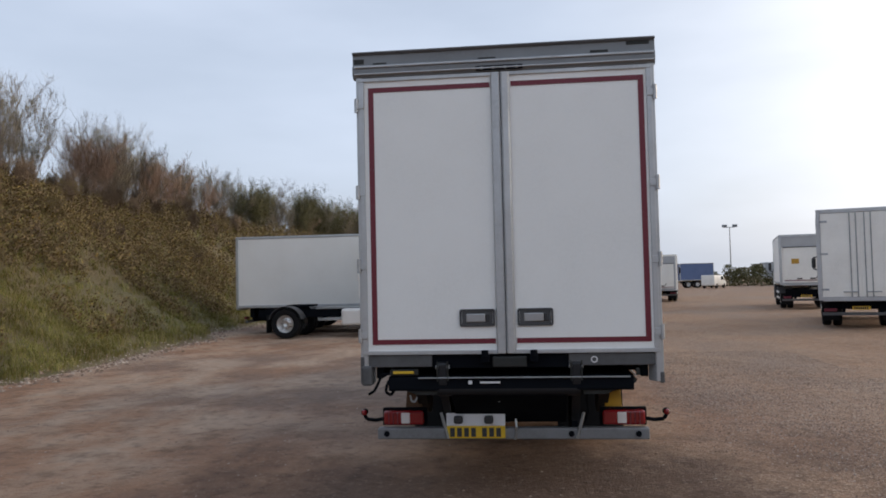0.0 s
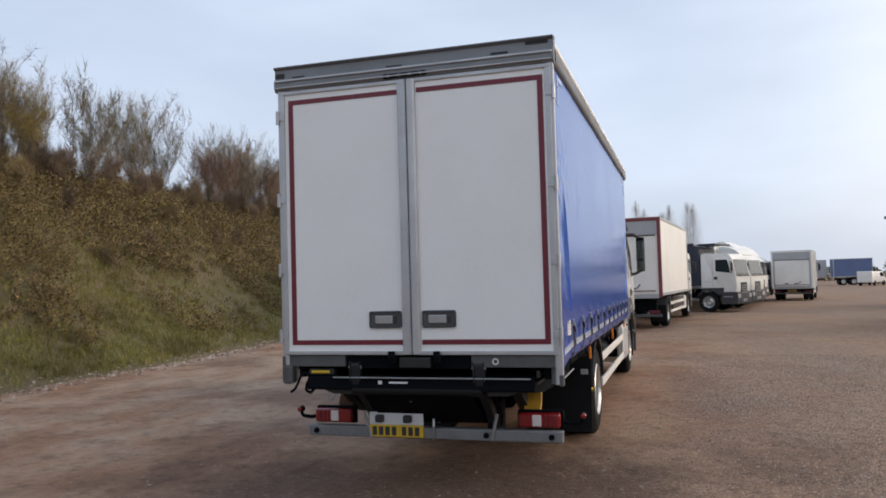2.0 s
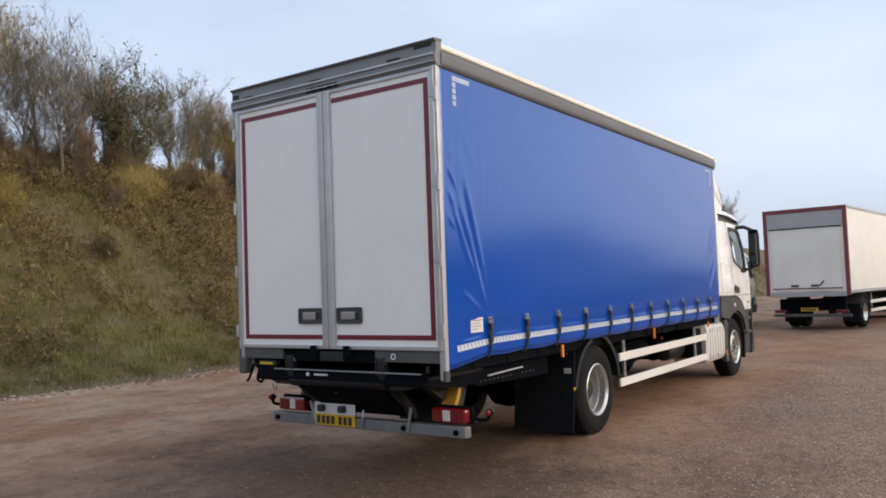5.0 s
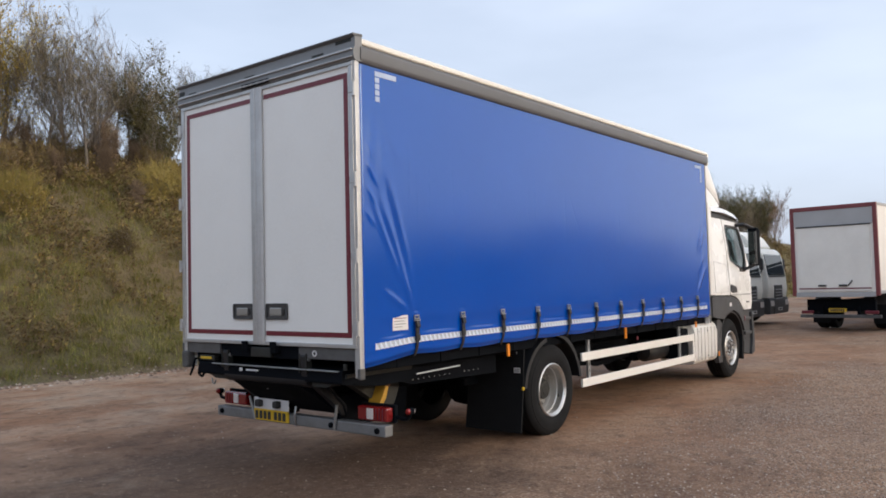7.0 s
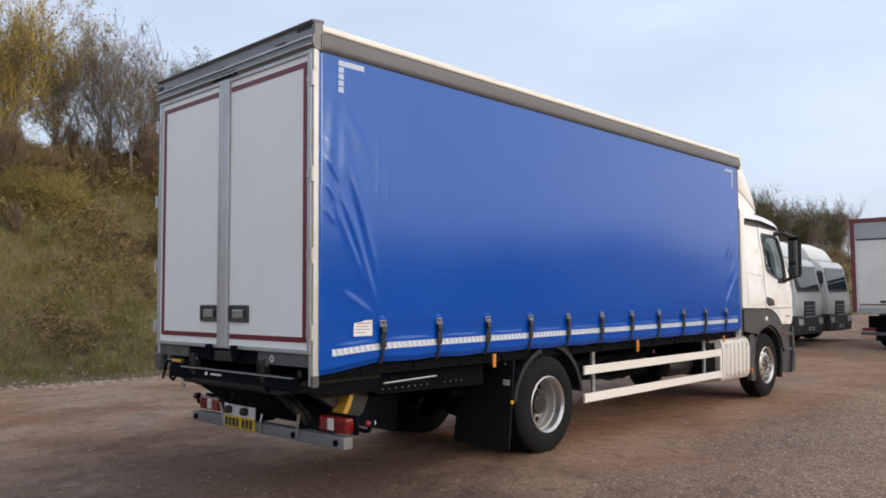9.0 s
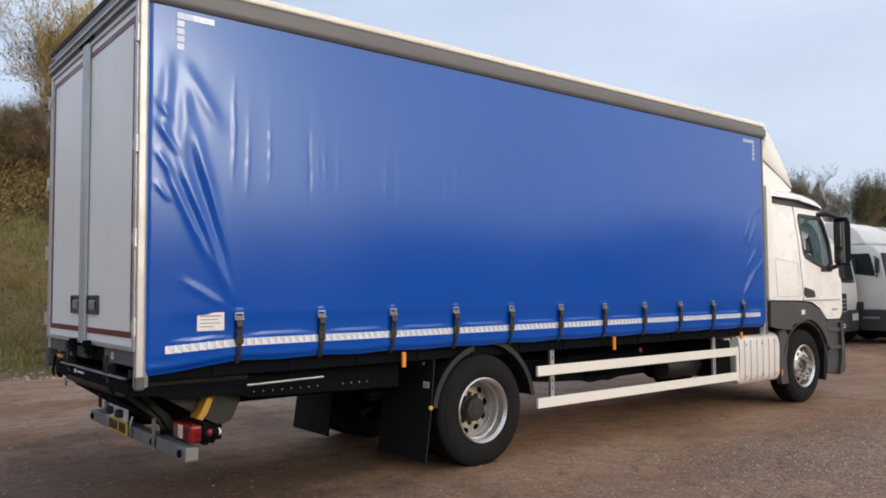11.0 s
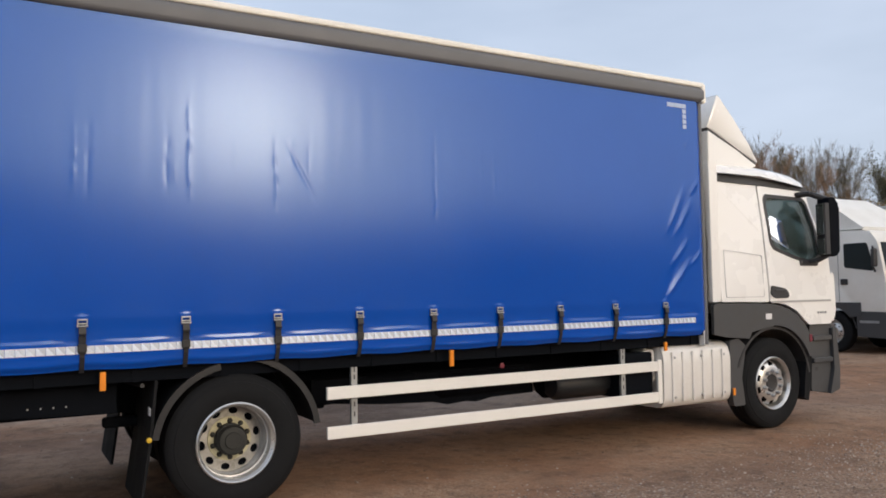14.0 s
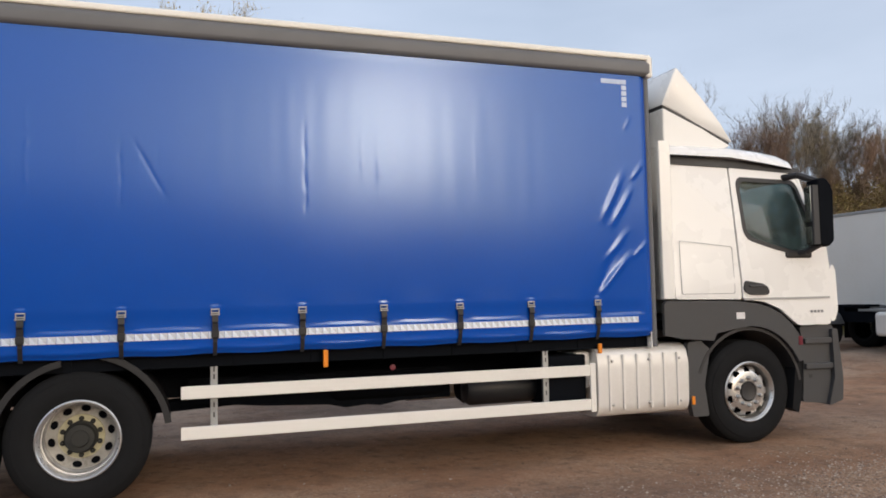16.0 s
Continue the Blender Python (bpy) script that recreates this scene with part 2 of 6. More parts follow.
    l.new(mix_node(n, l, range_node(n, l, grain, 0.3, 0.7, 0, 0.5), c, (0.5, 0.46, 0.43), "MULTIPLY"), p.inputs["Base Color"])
    l.new(range_node(n, l, broad, 0.42, 0.64, 0.95, 0.65), p.inputs["Roughness"])
    p.inputs["Specular IOR Level"].default_value = 0.3
    h = math_node(n, l, "ADD", math_node(n, l, "MULTIPLY", mid, 3.0), math_node(n, l, "ADD", math_node(n, l, "ADD", grain, math_node(n, l, "MULTIPLY", pits, 2.5)), vor.outputs["Distance"]))
    bump_node(n, l, p, h, 0.6, 0.012)
    return m


GROUND = ground_mat()


def island_mat(name, stops, rough=0.8, noise_scale=0.5, tint=(0.5, 0.45, 0.4), amount=0.35):
    """For joined small pieces: every island takes its own colour, with broad patches over all."""
    m, n, l, p = node_mat(name)
    geo = n.new("ShaderNodeNewGeometry")
    c = ramp_node(n, l, geo.outputs["Random Per Island"], stops)
    patch = noise_node(n, l, noise_scale, 4, geo.outputs["Position"])
    l.new(mix_node(n, l, range_node(n, l, patch, 0.35, 0.65, 0, amount), c, tint, "MULTIPLY"), p.inputs["Base Color"])
    p.inputs["Roughness"].default_value = rough
    p.inputs["Specular IOR Level"].default_value = 0.25
    return m


GRASS = island_mat("rough_grass", [(0.0, (0.19, 0.21, 0.048)), (0.35, (0.265, 0.262, 0.07)), (0.65, (0.345, 0.298, 0.1)), (0.85, (0.45, 0.36, 0.155)), (1.0, (0.2, 0.225, 0.055))], tint=(0.4, 0.36, 0.26), noise_scale=0.6, amount=0.85)
BRACKEN = island_mat("dead_bracken", [(0.0, (0.14, 0.1, 0.055)), (0.4, (0.19, 0.135, 0.072)), (0.7, (0.245, 0.172, 0.085)), (0.84, (0.223, 0.207, 0.075)), (0.985, (0.336, 0.235, 0.070)), (1.0, (0.468, 0.296, 0.078))], noise_scale=0.45, tint=(0.62, 0.6, 0.5), amount=0.6)
# twig greys made paler for the haze over the distant poplars
TWIG = island_mat("hazy_bare_twigs", [(0.0, (0.3, 0.28, 0.26)), (0.5, (0.38, 0.355, 0.33)), (1.0, (0.48, 0.45, 0.41))], noise_scale=1)
HAZE = island_mat("twigs_and_last_leaves", [(0.0, (0.15, 0.125, 0.09)), (0.5, (0.21, 0.175, 0.115)), (1.0, (0.3, 0.25, 0.14))], noise_scale=1)
TWIGDARK = island_mat("brown_thicket_twigs", [(0.0, (0.12, 0.088, 0.062)), (0.5, (0.175, 0.127, 0.09)), (1.0, (0.25, 0.185, 0.12))], noise_scale=1)
LEAFY = island_mat("autumn_leaves", [(0.0, (0.19, 0.17, 0.05)), (0.4, (0.27, 0.225, 0.06)), (0.7, (0.36, 0.27, 0.07)), (1.0, (0.26, 0.17, 0.06))], rough=0.6)
YELLOWLEAF = island_mat("yellow_leaves", [(0.0, (0.26, 0.22, 0.06)), (0.4, (0.4, 0.31, 0.07)), (0.75, (0.52, 0.38, 0.08)), (1.0, (0.32, 0.2, 0.07))], rough=0.6)
PINKTWIG = island_mat("pinkish_twigs", [(0.0, (0.2, 0.13, 0.095)), (0.5, (0.27, 0.18, 0.13)), (1.0, (0.35, 0.245, 0.17))], noise_scale=1)
LEAFDARK = island_mat("olive_leaves", [(0.0, (0.06, 0.064, 0.024)), (0.5, (0.1, 0.098, 0.036)), (1.0, (0.16, 0.135, 0.055))], rough=0.6)
BARK = mat("grey_bark", (0.21, 0.18, 0.15), 0.85, dirt=(0.12, 0.1, 0.085), large=3, fine=25, amount=0.8, bump=0.4)
PEBBLE = island_mat("loose_stones", [(0.0, (0.13, 0.09, 0.068)), (0.4, (0.22, 0.16, 0.125)), (0.75, (0.34, 0.27, 0.21)), (1.0, (0.54, 0.47, 0.4))], rough=0.85, noise_scale=0.3, tint=(0.8, 0.75, 0.7))


def bank_mat():
    m, n, l, p = node_mat("bank_soil")
    pos = n.new("ShaderNodeNewGeometry").outputs["Position"]
    big, mid, small = (noise_node(n, l, s, 6, pos) for s in (0.3, 1.7, 14))
    c = mix_node(n, l, range_node(n, l, big, 0.4, 0.6, 0, 1), (0.15, 0.14, 0.055), (0.18, 0.13, 0.07))
    c = mix_node(n, l, range_node(n, l, mid, 0.42, 0.62, 0, 0.7), c, (0.18, 0.145, 0.065))
    l.new(mix_node(n, l, range_node(n, l, small, 0.4, 0.7, 0, 0.8), c, (0.1, 0.08, 0.045)), p.inputs["Base Color"])
    p.inputs["Roughness"].default_value = 0.95
    bump_node(n, l, p, math_node(n, l, "ADD", mid, small), 1.0, 0.08)
    return m


BANK = bank_mat()


# ---- modelling helpers ----
def part(name, bm, material, parent=None, label="", smooth=False):
    """Links a bmesh as one mesh object under a thing or a part."""
    me = bpy.data.meshes.new(name)
    bmesh.ops.recalc_face_normals(bm, faces=bm.faces)
    bm.to_mesh(me)
    bm.free()
    me.materials.append(material)
    if smooth:
        me.shade_smooth()
        me.set_sharp_from_angle(angle=radians(35))
    ob = new(name, me)
    if parent is not None:
        ob.parent = parent
    return tagged(ob, label)


def thing(name, label, category, at=None, group=""):
    e = new(name)
    e.empty_display_size = 0.3
    if at is not None:
        e.matrix_basis = at
    return tagged(e, label, category, group)


def box(bm, x0, x1, y0, y1, z0, z1, bev=0.0, seg=2):
    r = bmesh.ops.create_cube(bm, size=1.0)
    for v in r["verts"]:
        v.co = Vector(((x0 + x1) / 2 + v.co.x * (x1 - x0), (y0 + y1) / 2 + v.co.y * (y1 - y0), (z0 + z1) / 2 + v.co.z * (z1 - z0)))
    if bev:
        bmesh.ops.bevel(bm, geom=list({e for v in r["verts"] for e in v.link_edges}), offset=bev, segments=seg, profile=0.5, affect="EDGES")
    return bm


def boxes(*rows, bev=0.0):
    bm = bmesh.new()
    for r in rows:
        box(bm, *r, bev=bev)
    return bm


def to3(axis, a, u, v):
    return {"x": (a, u, v), "y": (u, a, v), "z": (u, v, a)}[axis]


def prism(bm, pts, axis, a0, a1, bev=0.0, seg=2):
    """A polygon of (u, v) along the axis from a0 to a1: x takes (y, z), y takes (x, z), z takes (x, y)."""
    lo = [bm.verts.new(to3(axis, a0, *p)) for p in pts]
    hi = [bm.verts.new(to3(axis, a1, *p)) for p in pts]
    k = len(pts)
    faces = [bm.faces.new(lo), bm.faces.new(hi[::-1])]
    faces += [bm.faces.new((lo[i], lo[(i + 1) % k], hi[(i + 1) % k], hi[i])) for i in range(k)]
    if bev:
        bmesh.ops.bevel(bm, geom=list({e for f in faces for e in f.edges}), offset=bev, segments=seg, profile=0.5, affect="EDGES")
    return bm


def holed(bm, outer, holes, axis, a0, a1):
    """A plate of the outline with openings through it."""
    edges = []
    for loop in (outer, *holes):
        vs = [bm.verts.new(to3(axis, a0, *p)) for p in loop]
        edges += [bm.edges.new((vs[i], vs[(i + 1) % len(vs)])) for i in range(len(vs))]
    nrm = {"x": (1, 0, 0), "y": (0, 1, 0), "z": (0, 0, 1)}[axis]
    fill = bmesh.ops.triangle_fill(bm, use_beauty=True, use_dissolve=False, edges=edges, normal=nrm)
    faces = [g for g in fill["geom"] if isinstance(g, bmesh.types.BMFace)]
    ext = bmesh.ops.extrude_face_region(bm, geom=faces)
    bmesh.ops.translate(bm, verts=[g for g in ext["geom"] if isinstance(g, bmesh.types.BMVert)], vec=Vector(to3(axis, a1 - a0, 0, 0)))
    return bm


def rounded(pts, r=0.05, seg=3):
    """Rounds the corners of a polygon."""
    out, k = [], len(pts)
    for i in range(k):
        p0, p, p1 = (Vector(pts[(i + j) % k]) for j in (-1, 0, 1))
        d0, d1 = (p0 - p), (p1 - p)
        q = min(r, d0.length * 0.45, d1.length * 0.45)
        a, b = p + d0.normalized() * q, p + d1.normalized() * q
        for s in range(seg + 1):
            t = s / seg
            out.append(tuple(a * (1 - t) ** 2 + p * 2 * t * (1 - t) + b * t * t))
    return out


def lathe(bm, prof, centre, seg=48, axis="x", closed=False):
    """Turns a profile of (radius, offset) about the axis through centre."""
    rings = []
    for r, a in prof:
        ring = []
        for i in range(seg):
            t = 2 * math.pi * i / seg
            d = to3(axis, a, r * math.cos(t), r * math.sin(t))
            ring.append(bm.verts.new(Vector(centre) + Vector(d)))
        rings.append(ring)
    pairs = list(zip(rings, rings[1:])) + ([(rings[-1], rings[0])] if closed else [])
    for p, q in pairs:
        for i in range(seg):
            j = (i + 1) % seg
            bm.faces.new((p[i], p[j], q[j], q[i]))
    return bm


def rod(bm, a, b, r, seg=10, r2=None):
    a, b = Vector(a), Vector(b)
    q = (b - a).to_track_quat("Z", "Y").to_matrix().to_4x4()
    bmesh.ops.create_cone(bm, cap_ends=True, segments=seg, radius1=r, radius2=r if r2 is None else r2, depth=(b - a).length, matrix=Matrix.Translation((a + b) / 2) @ q)
    return bm


def tube(bm, pts, r, seg=8):
    for a, b in zip(pts, pts[1:]):
        rod(bm, a, b, r, seg)
    return bm


def arc(cy, cz, r, a0, a1, k=12):
    return [(cy + r * math.cos(radians(a0 + (a1 - a0) * i / k)), cz + r * math.sin(radians(a0 + (a1 - a0) * i / k))) for i in range(k + 1)]


def raw_mesh(name, verts, faces, material, kind="", label="", category="", smooth=False):
    me = bpy.data.meshes.new(name)
    me.from_pydata(verts, [], faces)
    me.materials.append(material)
    if smooth:
        me.shade_smooth()
    return tagged(new(name, me), label, category, "", kind)


# ---- the ground and the bank ----
def sm(a, b, v):
    t = min(max((v - a) / (b - a), 0.0), 1.0)
    return t * t * (3 - 2 * t)


def ground_z(x, y):
    v = Vector((x * 0.35, y * 0.35, 0))
    return 0.03 * noise.noise(v) + 0.012 * noise.noise(v * 4.1) - 0.02


def spaced(fine_lo, fine_hi, step, far):
    mids = list(np.arange(fine_lo, fine_hi + step / 2, step))
    out, d = [], step
    lo, hi = [], []
    p = fine_lo
    while p > -far:
        d *= 1.25
        p -= d
        lo.append(p)
    d, p = step, fine_hi
    while p < far:
        d *= 1.25
        p += d
        hi.append(p)
    return lo[::-1] + mids + hi


def build_ground():
    xs, ys = spaced(-13, 12, 0.16, 900), spaced(-9, 26, 0.16, 900)
    verts = [(x, y, ground_z(x, y) if abs(x) < 60 and abs(y) < 90 else -0.02) for y in ys for x in xs]
    k = len(xs)
    faces = [(j * k + i, j * k + i + 1, j * k + k + i + 1, j * k + k + i) for j in range(len(ys) - 1) for i in range(k - 1)]
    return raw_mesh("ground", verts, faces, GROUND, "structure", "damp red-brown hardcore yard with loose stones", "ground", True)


ground = build_ground()


def toe_x(y):
    return -10.1 - 0.9 * sm(8, 18, y) - 1.6 * sm(19, 24, y) - 0.7 * sm(4, -2, y) + 0.25 * noise.noise(Vector((0, y * 0.3, 5)))


def bank_z(x, y):
    u = toe_x(y) - x
    rise = 5.8 * (0.55 * sm(-0.3, 8.2, u) + 0.45 * min(max(u / 8.6, 0), 1)) + 0.035 * max(u - 8, 0)
    lump = 0.3 * noise.noise(Vector((x * 0.32, y * 0.32, 2))) + 0.12 * noise.noise(Vector((x * 1.1, y * 1.1, 7)))
    return rise + lump * sm(0, 2.5, u) - 0.06 * sm(0.3, -0.4, u)


def build_bank():
    us = [-0.6 + 0.28 * i for i in range(42)] + [11.5 + 1.5 * i for i in range(12)] + [32, 40, 60]
    ys = list(np.arange(-40, -6, 1.5)) + list(np.arange(-6, 36, 0.3)) + list(np.arange(36, 135, 1.2))
    verts = []
    for y in ys:
        for u in us:
            x = toe_x(y) - u
            verts.append((x, y, bank_z(x, y) if u > -0.55 else -0.15))
    k = len(us)
    faces = [(j * k + i + 1, j * k + i, j * k + k + i, j * k + k + i + 1) for j in range(len(ys) - 1) for i in range(k - 1)]
    return raw_mesh("embankment", verts, faces, BANK, "structure", "steep rough earth bank along the yard", "bank", True)


bank = build_bank()


# ---- the curtainsided lorry ----
truck = thing("curtainside_lorry", "parked white-cabbed lorry with blue curtain sides and white rear doors", "lorry")
BODY_F, HALF = 8.2, 1.275


def frame_parts():
    # rear header in stepped profiles, corner posts and sill
    bm = bmesh.new()
    prism(bm, rounded([(0.0, 3.62), (-0.02, 3.66), (-0.02, 3.72), (0.0, 3.735), (0.0, 3.83), (0.08, 3.835), (0.08, 3.62)], 0.01, 2), "x", -1.3, 1.285)
    part("rear_header", bm, FRAMEGREY, truck, "weathered grey rear header beam")
    for z, w in ((3.705, 0.018), (3.645, 0.012)):
        part("header_strip", boxes((-1.28, 1.27, -0.036, -0.018, z, z + w), bev=0.004), ALU, truck)
    part("header_lip", prism(bmesh.new(), [(-0.008, 3.822), (-0.03, 3.838), (-0.025, 3.848), (0.09, 3.858), (0.09, 3.835)], "x", -1.3, 1.285), RAILGREY, truck, "dark lip on the header")
    for x0, x1, z0, z1 in ((-1.29, -1.2, 3.745, 3.79), (-1.12, -1.0, 3.738, 3.752), (-0.2, -0.05, 3.738, 3.75), (0.75, 0.9, 3.738, 3.76), (1.05, 1.24, 3.79, 3.82)):
        part("grime_patch", boxes((x0, x1, -0.003, 0.002, z0, z1), bev=0.001), HUBDARK, truck)
    part("header_patch", boxes((-0.22, 0.18, -0.03, -0.015, 3.63, 3.672), bev=0.005), BLACK, truck)
    for x in (-0.17, -0.07, 0.03, 0.13):
        part("header_rivet", lathe(bmesh.new(), [(0.0, -0.036), (0.012, -0.034), (0.013, -0.026)], (x, 0, 3.65), 10, "y"), ALU, truck)
    for s in (-1, 1):
        bm = bmesh.new()
        prism(bm, rounded([(s * 1.215, 0.0), (s * 1.275, 0.0), (s * 1.275, 0.05), (s * 1.22, 0.1), (s * 1.16, 0.1)], 0.008, 2), "z", 0.97, 3.64)
        part("corner_post", bm, ALU, truck, "dull aluminium corner post")
        bm = boxes((s * 1.24, s * 1.278, -0.004, 0.06, 0.955, 1.05), bev=0.01) if s > 0 else boxes((-1.278, -1.24, -0.004, 0.1, 0.965, 1.2), bev=0.01)
        part("post_foot", bm, SILLGREY, truck)
        if s < 0:
            part("buffer", boxes((s * 1.22 - 0.05, s * 1.22 + 0.045, -0.02, 0.1, 0.95, 1.12), bev=0.02), SILLGREY, truck, "scuffed dark dock buffer")
    for a, c in ((-1.22, -0.66), (0.5, 1.22)):
        part("rear_sill", boxes((a, c, 0.012, 0.12, 1.105, 1.208), bev=0.006), SILLGREY, truck, "grimy dark steel rear sill")
    part("sill_channel", boxes((-0.66, 0.5, 0.03, 0.12, 1.09, 1.205), bev=0.006), BLACK, truck)
    # weathered roundel on the sill
    part("sill_badge", lathe(bmesh.new(), [(0.028, 0.004), (0.028, 0.0), (0.018, 0.0), (0.018, 0.004)], (0.71, 0.008, 1.155), 20, "y"), LABEL, truck)


frame_parts()


def rear_door(x0, x1, handle_x0, handle_x1, inner):
    door = part("rear_door", boxes((x0, x1, 0.004, 0.055, 1.215, 3.615), bev=0.004), WHITE, truck, "white rear door edged with red tape")
    b = 0.045
    for row in ((x0, x1, 1.212, 1.245), (x0, x1, 3.585, 3.618), (x0, x0 + b, 1.245, 3.585), (x1 - b, x1, 1.245, 3.585)):
        part("edge_profile", boxes((row[0], row[1], -0.012, 0.03, row[2], row[3]), bev=0.004), ALU, door)
    # tape frame, open on the side of the middle joint
    ox, ix = (x0 + 0.082, x1 - 0.085) if inner > 0 else (x1 - 0.067, x0 + 0.085)
    w = 0.046 if inner > 0 else -0.046
    for row in ((ox, ix, 3.49, 3.532), (ox, ix, 1.3, 1.342), (ox, ox + w, 1.342, 3.49)):
        a, c = min(row[0], row[1]), max(row[0], row[1])
        part("tape", boxes((a, c, -0.001, 0.006, row[2], row[3])), REDTAPE, door, "dull red reflective tape")
    # recessed slam lock: frame, black tray, chrome paddle
    hx, hz = (handle_x0 + handle_x1) / 2, 1.515
    lock = part("door_lock", holed(bmesh.new(), rounded([(handle_x0, 1.445), (handle_x1, 1.445), (handle_x1, 1.592), (handle_x0, 1.592)], 0.02), [rounded([(handle_x0 + 0.016, 1.461), (handle_x1 - 0.016, 1.461), (handle_x1 - 0.016, 1.576), (handle_x0 + 0.016, 1.576)], 0.015)], "y", -0.014, 0.006), PLASTIC, door, "dark grey recessed lock surround")
    part("lock_tray", boxes((handle_x0 + 0.02, handle_x1 - 0.02, 0.0, 0.006, 1.458, 1.579)), SILLGREY, door)
    part("lock_paddle", boxes((hx - 0.095, hx + 0.07, -0.013, -0.002, 1.48, 1.553), bev=0.008), BUCKLE, door, "chrome lock paddle")
    part("lock_keyhole", boxes((hx + 0.072, hx + 0.105, -0.016, 0.0, 1.488, 1.548), bev=0.006), INK, door)
    # hinges on the outer edge
    s = 1 if inner < 0 else -1
    for z in (1.38, 1.98, 2.62, 3.38):
        bm = boxes((1.205, 1.264, -0.02, -0.004, z - 0.03, z + 0.03), bev=0.004) if s > 0 else boxes((-1.264, -1.205, -0.02, -0.004, z - 0.03, z + 0.03), bev=0.004)
        rod(bm, (s * 1.272, -0.016, z - 0.06), (s * 1.272, -0.016, z + 0.06), 0.016, 10)
        part("hinge", bm, ALU, door)
    return door


def doors():
    left = rear_door(-1.25, -0.022, -0.41, -0.11, 1)
    right = rear_door(-0.012, 1.25, 0.08, 0.38, -1)
    # overlapping aluminium profile at the middle joint
    part("joint_profile", prism(bmesh.new(), [(-0.1, -0.008), (-0.088, -0.028), (-0.03, -0.032), (-0.0195, -0.02), (-0.0195, -0.004), (-0.1, -0.004)], "z", 1.22, 3.61), ALU, left, "brushed aluminium joint profile")
    part("joint_profile", prism(bmesh.new(), [(-0.014, -0.02), (0.0, -0.034), (0.045, -0.026), (0.062, -0.012), (0.062, -0.004), (-0.014, -0.004)], "z", 1.22, 3.61), ALU, right)
    part("joint_seal", boxes((-0.0192, -0.0148, -0.016, 0.0, 1.22, 3.61)), BLACK, left)
    # two rubber stops under the doors
    for x in (-0.2, 0.21):
        bm = boxes((x - 0.035, x + 0.035, -0.05, 0.03, 1.14, 1.215), bev=0.012)
        rod(bm, (x, -0.04, 1.19), (x, -0.04, 1.245), 0.03, 12)
        part("door_stop", bm, BLACK, truck, "black rubber door stop")
    part("stop_plate", boxes((-0.14, 0.15, -0.02, 0.03, 1.1, 1.19), bev=0.01), HUBDARK, truck)


doors()

STRAPS = [0.73 + 0.683 * i for i in range(11)]


def ridge(y, z, y0, z0, y1, z1, w):
    """1 on the line between two points of the curtain, falling off to its sides and tapering to the ends."""
    dy, dz = y1 - y0, z1 - z0
    q = dy * dy + dz * dz
    s = ((y - y0) * dy + (z - z0) * dz) / q
    if s < -0.1 or s > 1.1:
        return 0.0
    d = abs((y - y0) * dz - (z - z0) * dy) / math.sqrt(q)
    return math.exp(-(d / w) ** 2) * sm(-0.1, 0.4, s) * sm(1.1, 0.6, s)


REAR_FOLDS = [
    (0.72, 1.42, 0.28, 2.56, 0.036, 0.014), (0.72, 1.6, 0.34, 2.9, 0.042, 0.011), (0.56, 1.72, 0.15, 2.58, 0.036, 0.01), (0.61, 1.72, 0.2, 2.52, 0.03, -0.009),
    (0.69, 1.66, 0.34, 2.66, 0.042, -0.008), (0.66, 1.48, 0.3, 1.7, 0.03, 0.006), (0.6, 2.76, 0.3, 3.24, 0.05, 0.006), (0.31, 2.5, 0.32, 3.16, 0.05, 0.006),
    (0.165, 2.6, 0.2, 3.3, 0.05, 0.007), (0.11, 2.82, 0.28, 2.57, 0.026, 0.006), (0.11, 2.6, 0.25, 2.41, 0.022, 0.005), (0.11, 2.38, 0.22, 2.24, 0.02, 0.004), (0.11, 2.96, 0.23, 2.8, 0.022, 0.004),
]
FRONT_FOLDS = [
    (7.555, 1.47, 7.95, 1.91, 0.03, 0.012), (7.64, 1.8, 7.92, 2.12, 0.028, 0.009), (7.93, 1.82, 8.14, 2.02, 0.022, 0.006), (7.63, 2.18, 7.9, 2.71, 0.034, 0.01),
    (7.73, 2.14, 7.99, 2.55, 0.03, 0.009), (7.96, 2.58, 8.12, 2.79, 0.025, 0.006), (7.9, 3.06, 7.99, 3.22, 0.02, 0.004), (7.56, 1.5, 7.8, 2.0, 0.05, -0.006),
    (3.52, 2.82, 3.79, 2.31, 0.014, -0.002),
]
FOLDS = REAR_FOLDS + FRONT_FOLDS
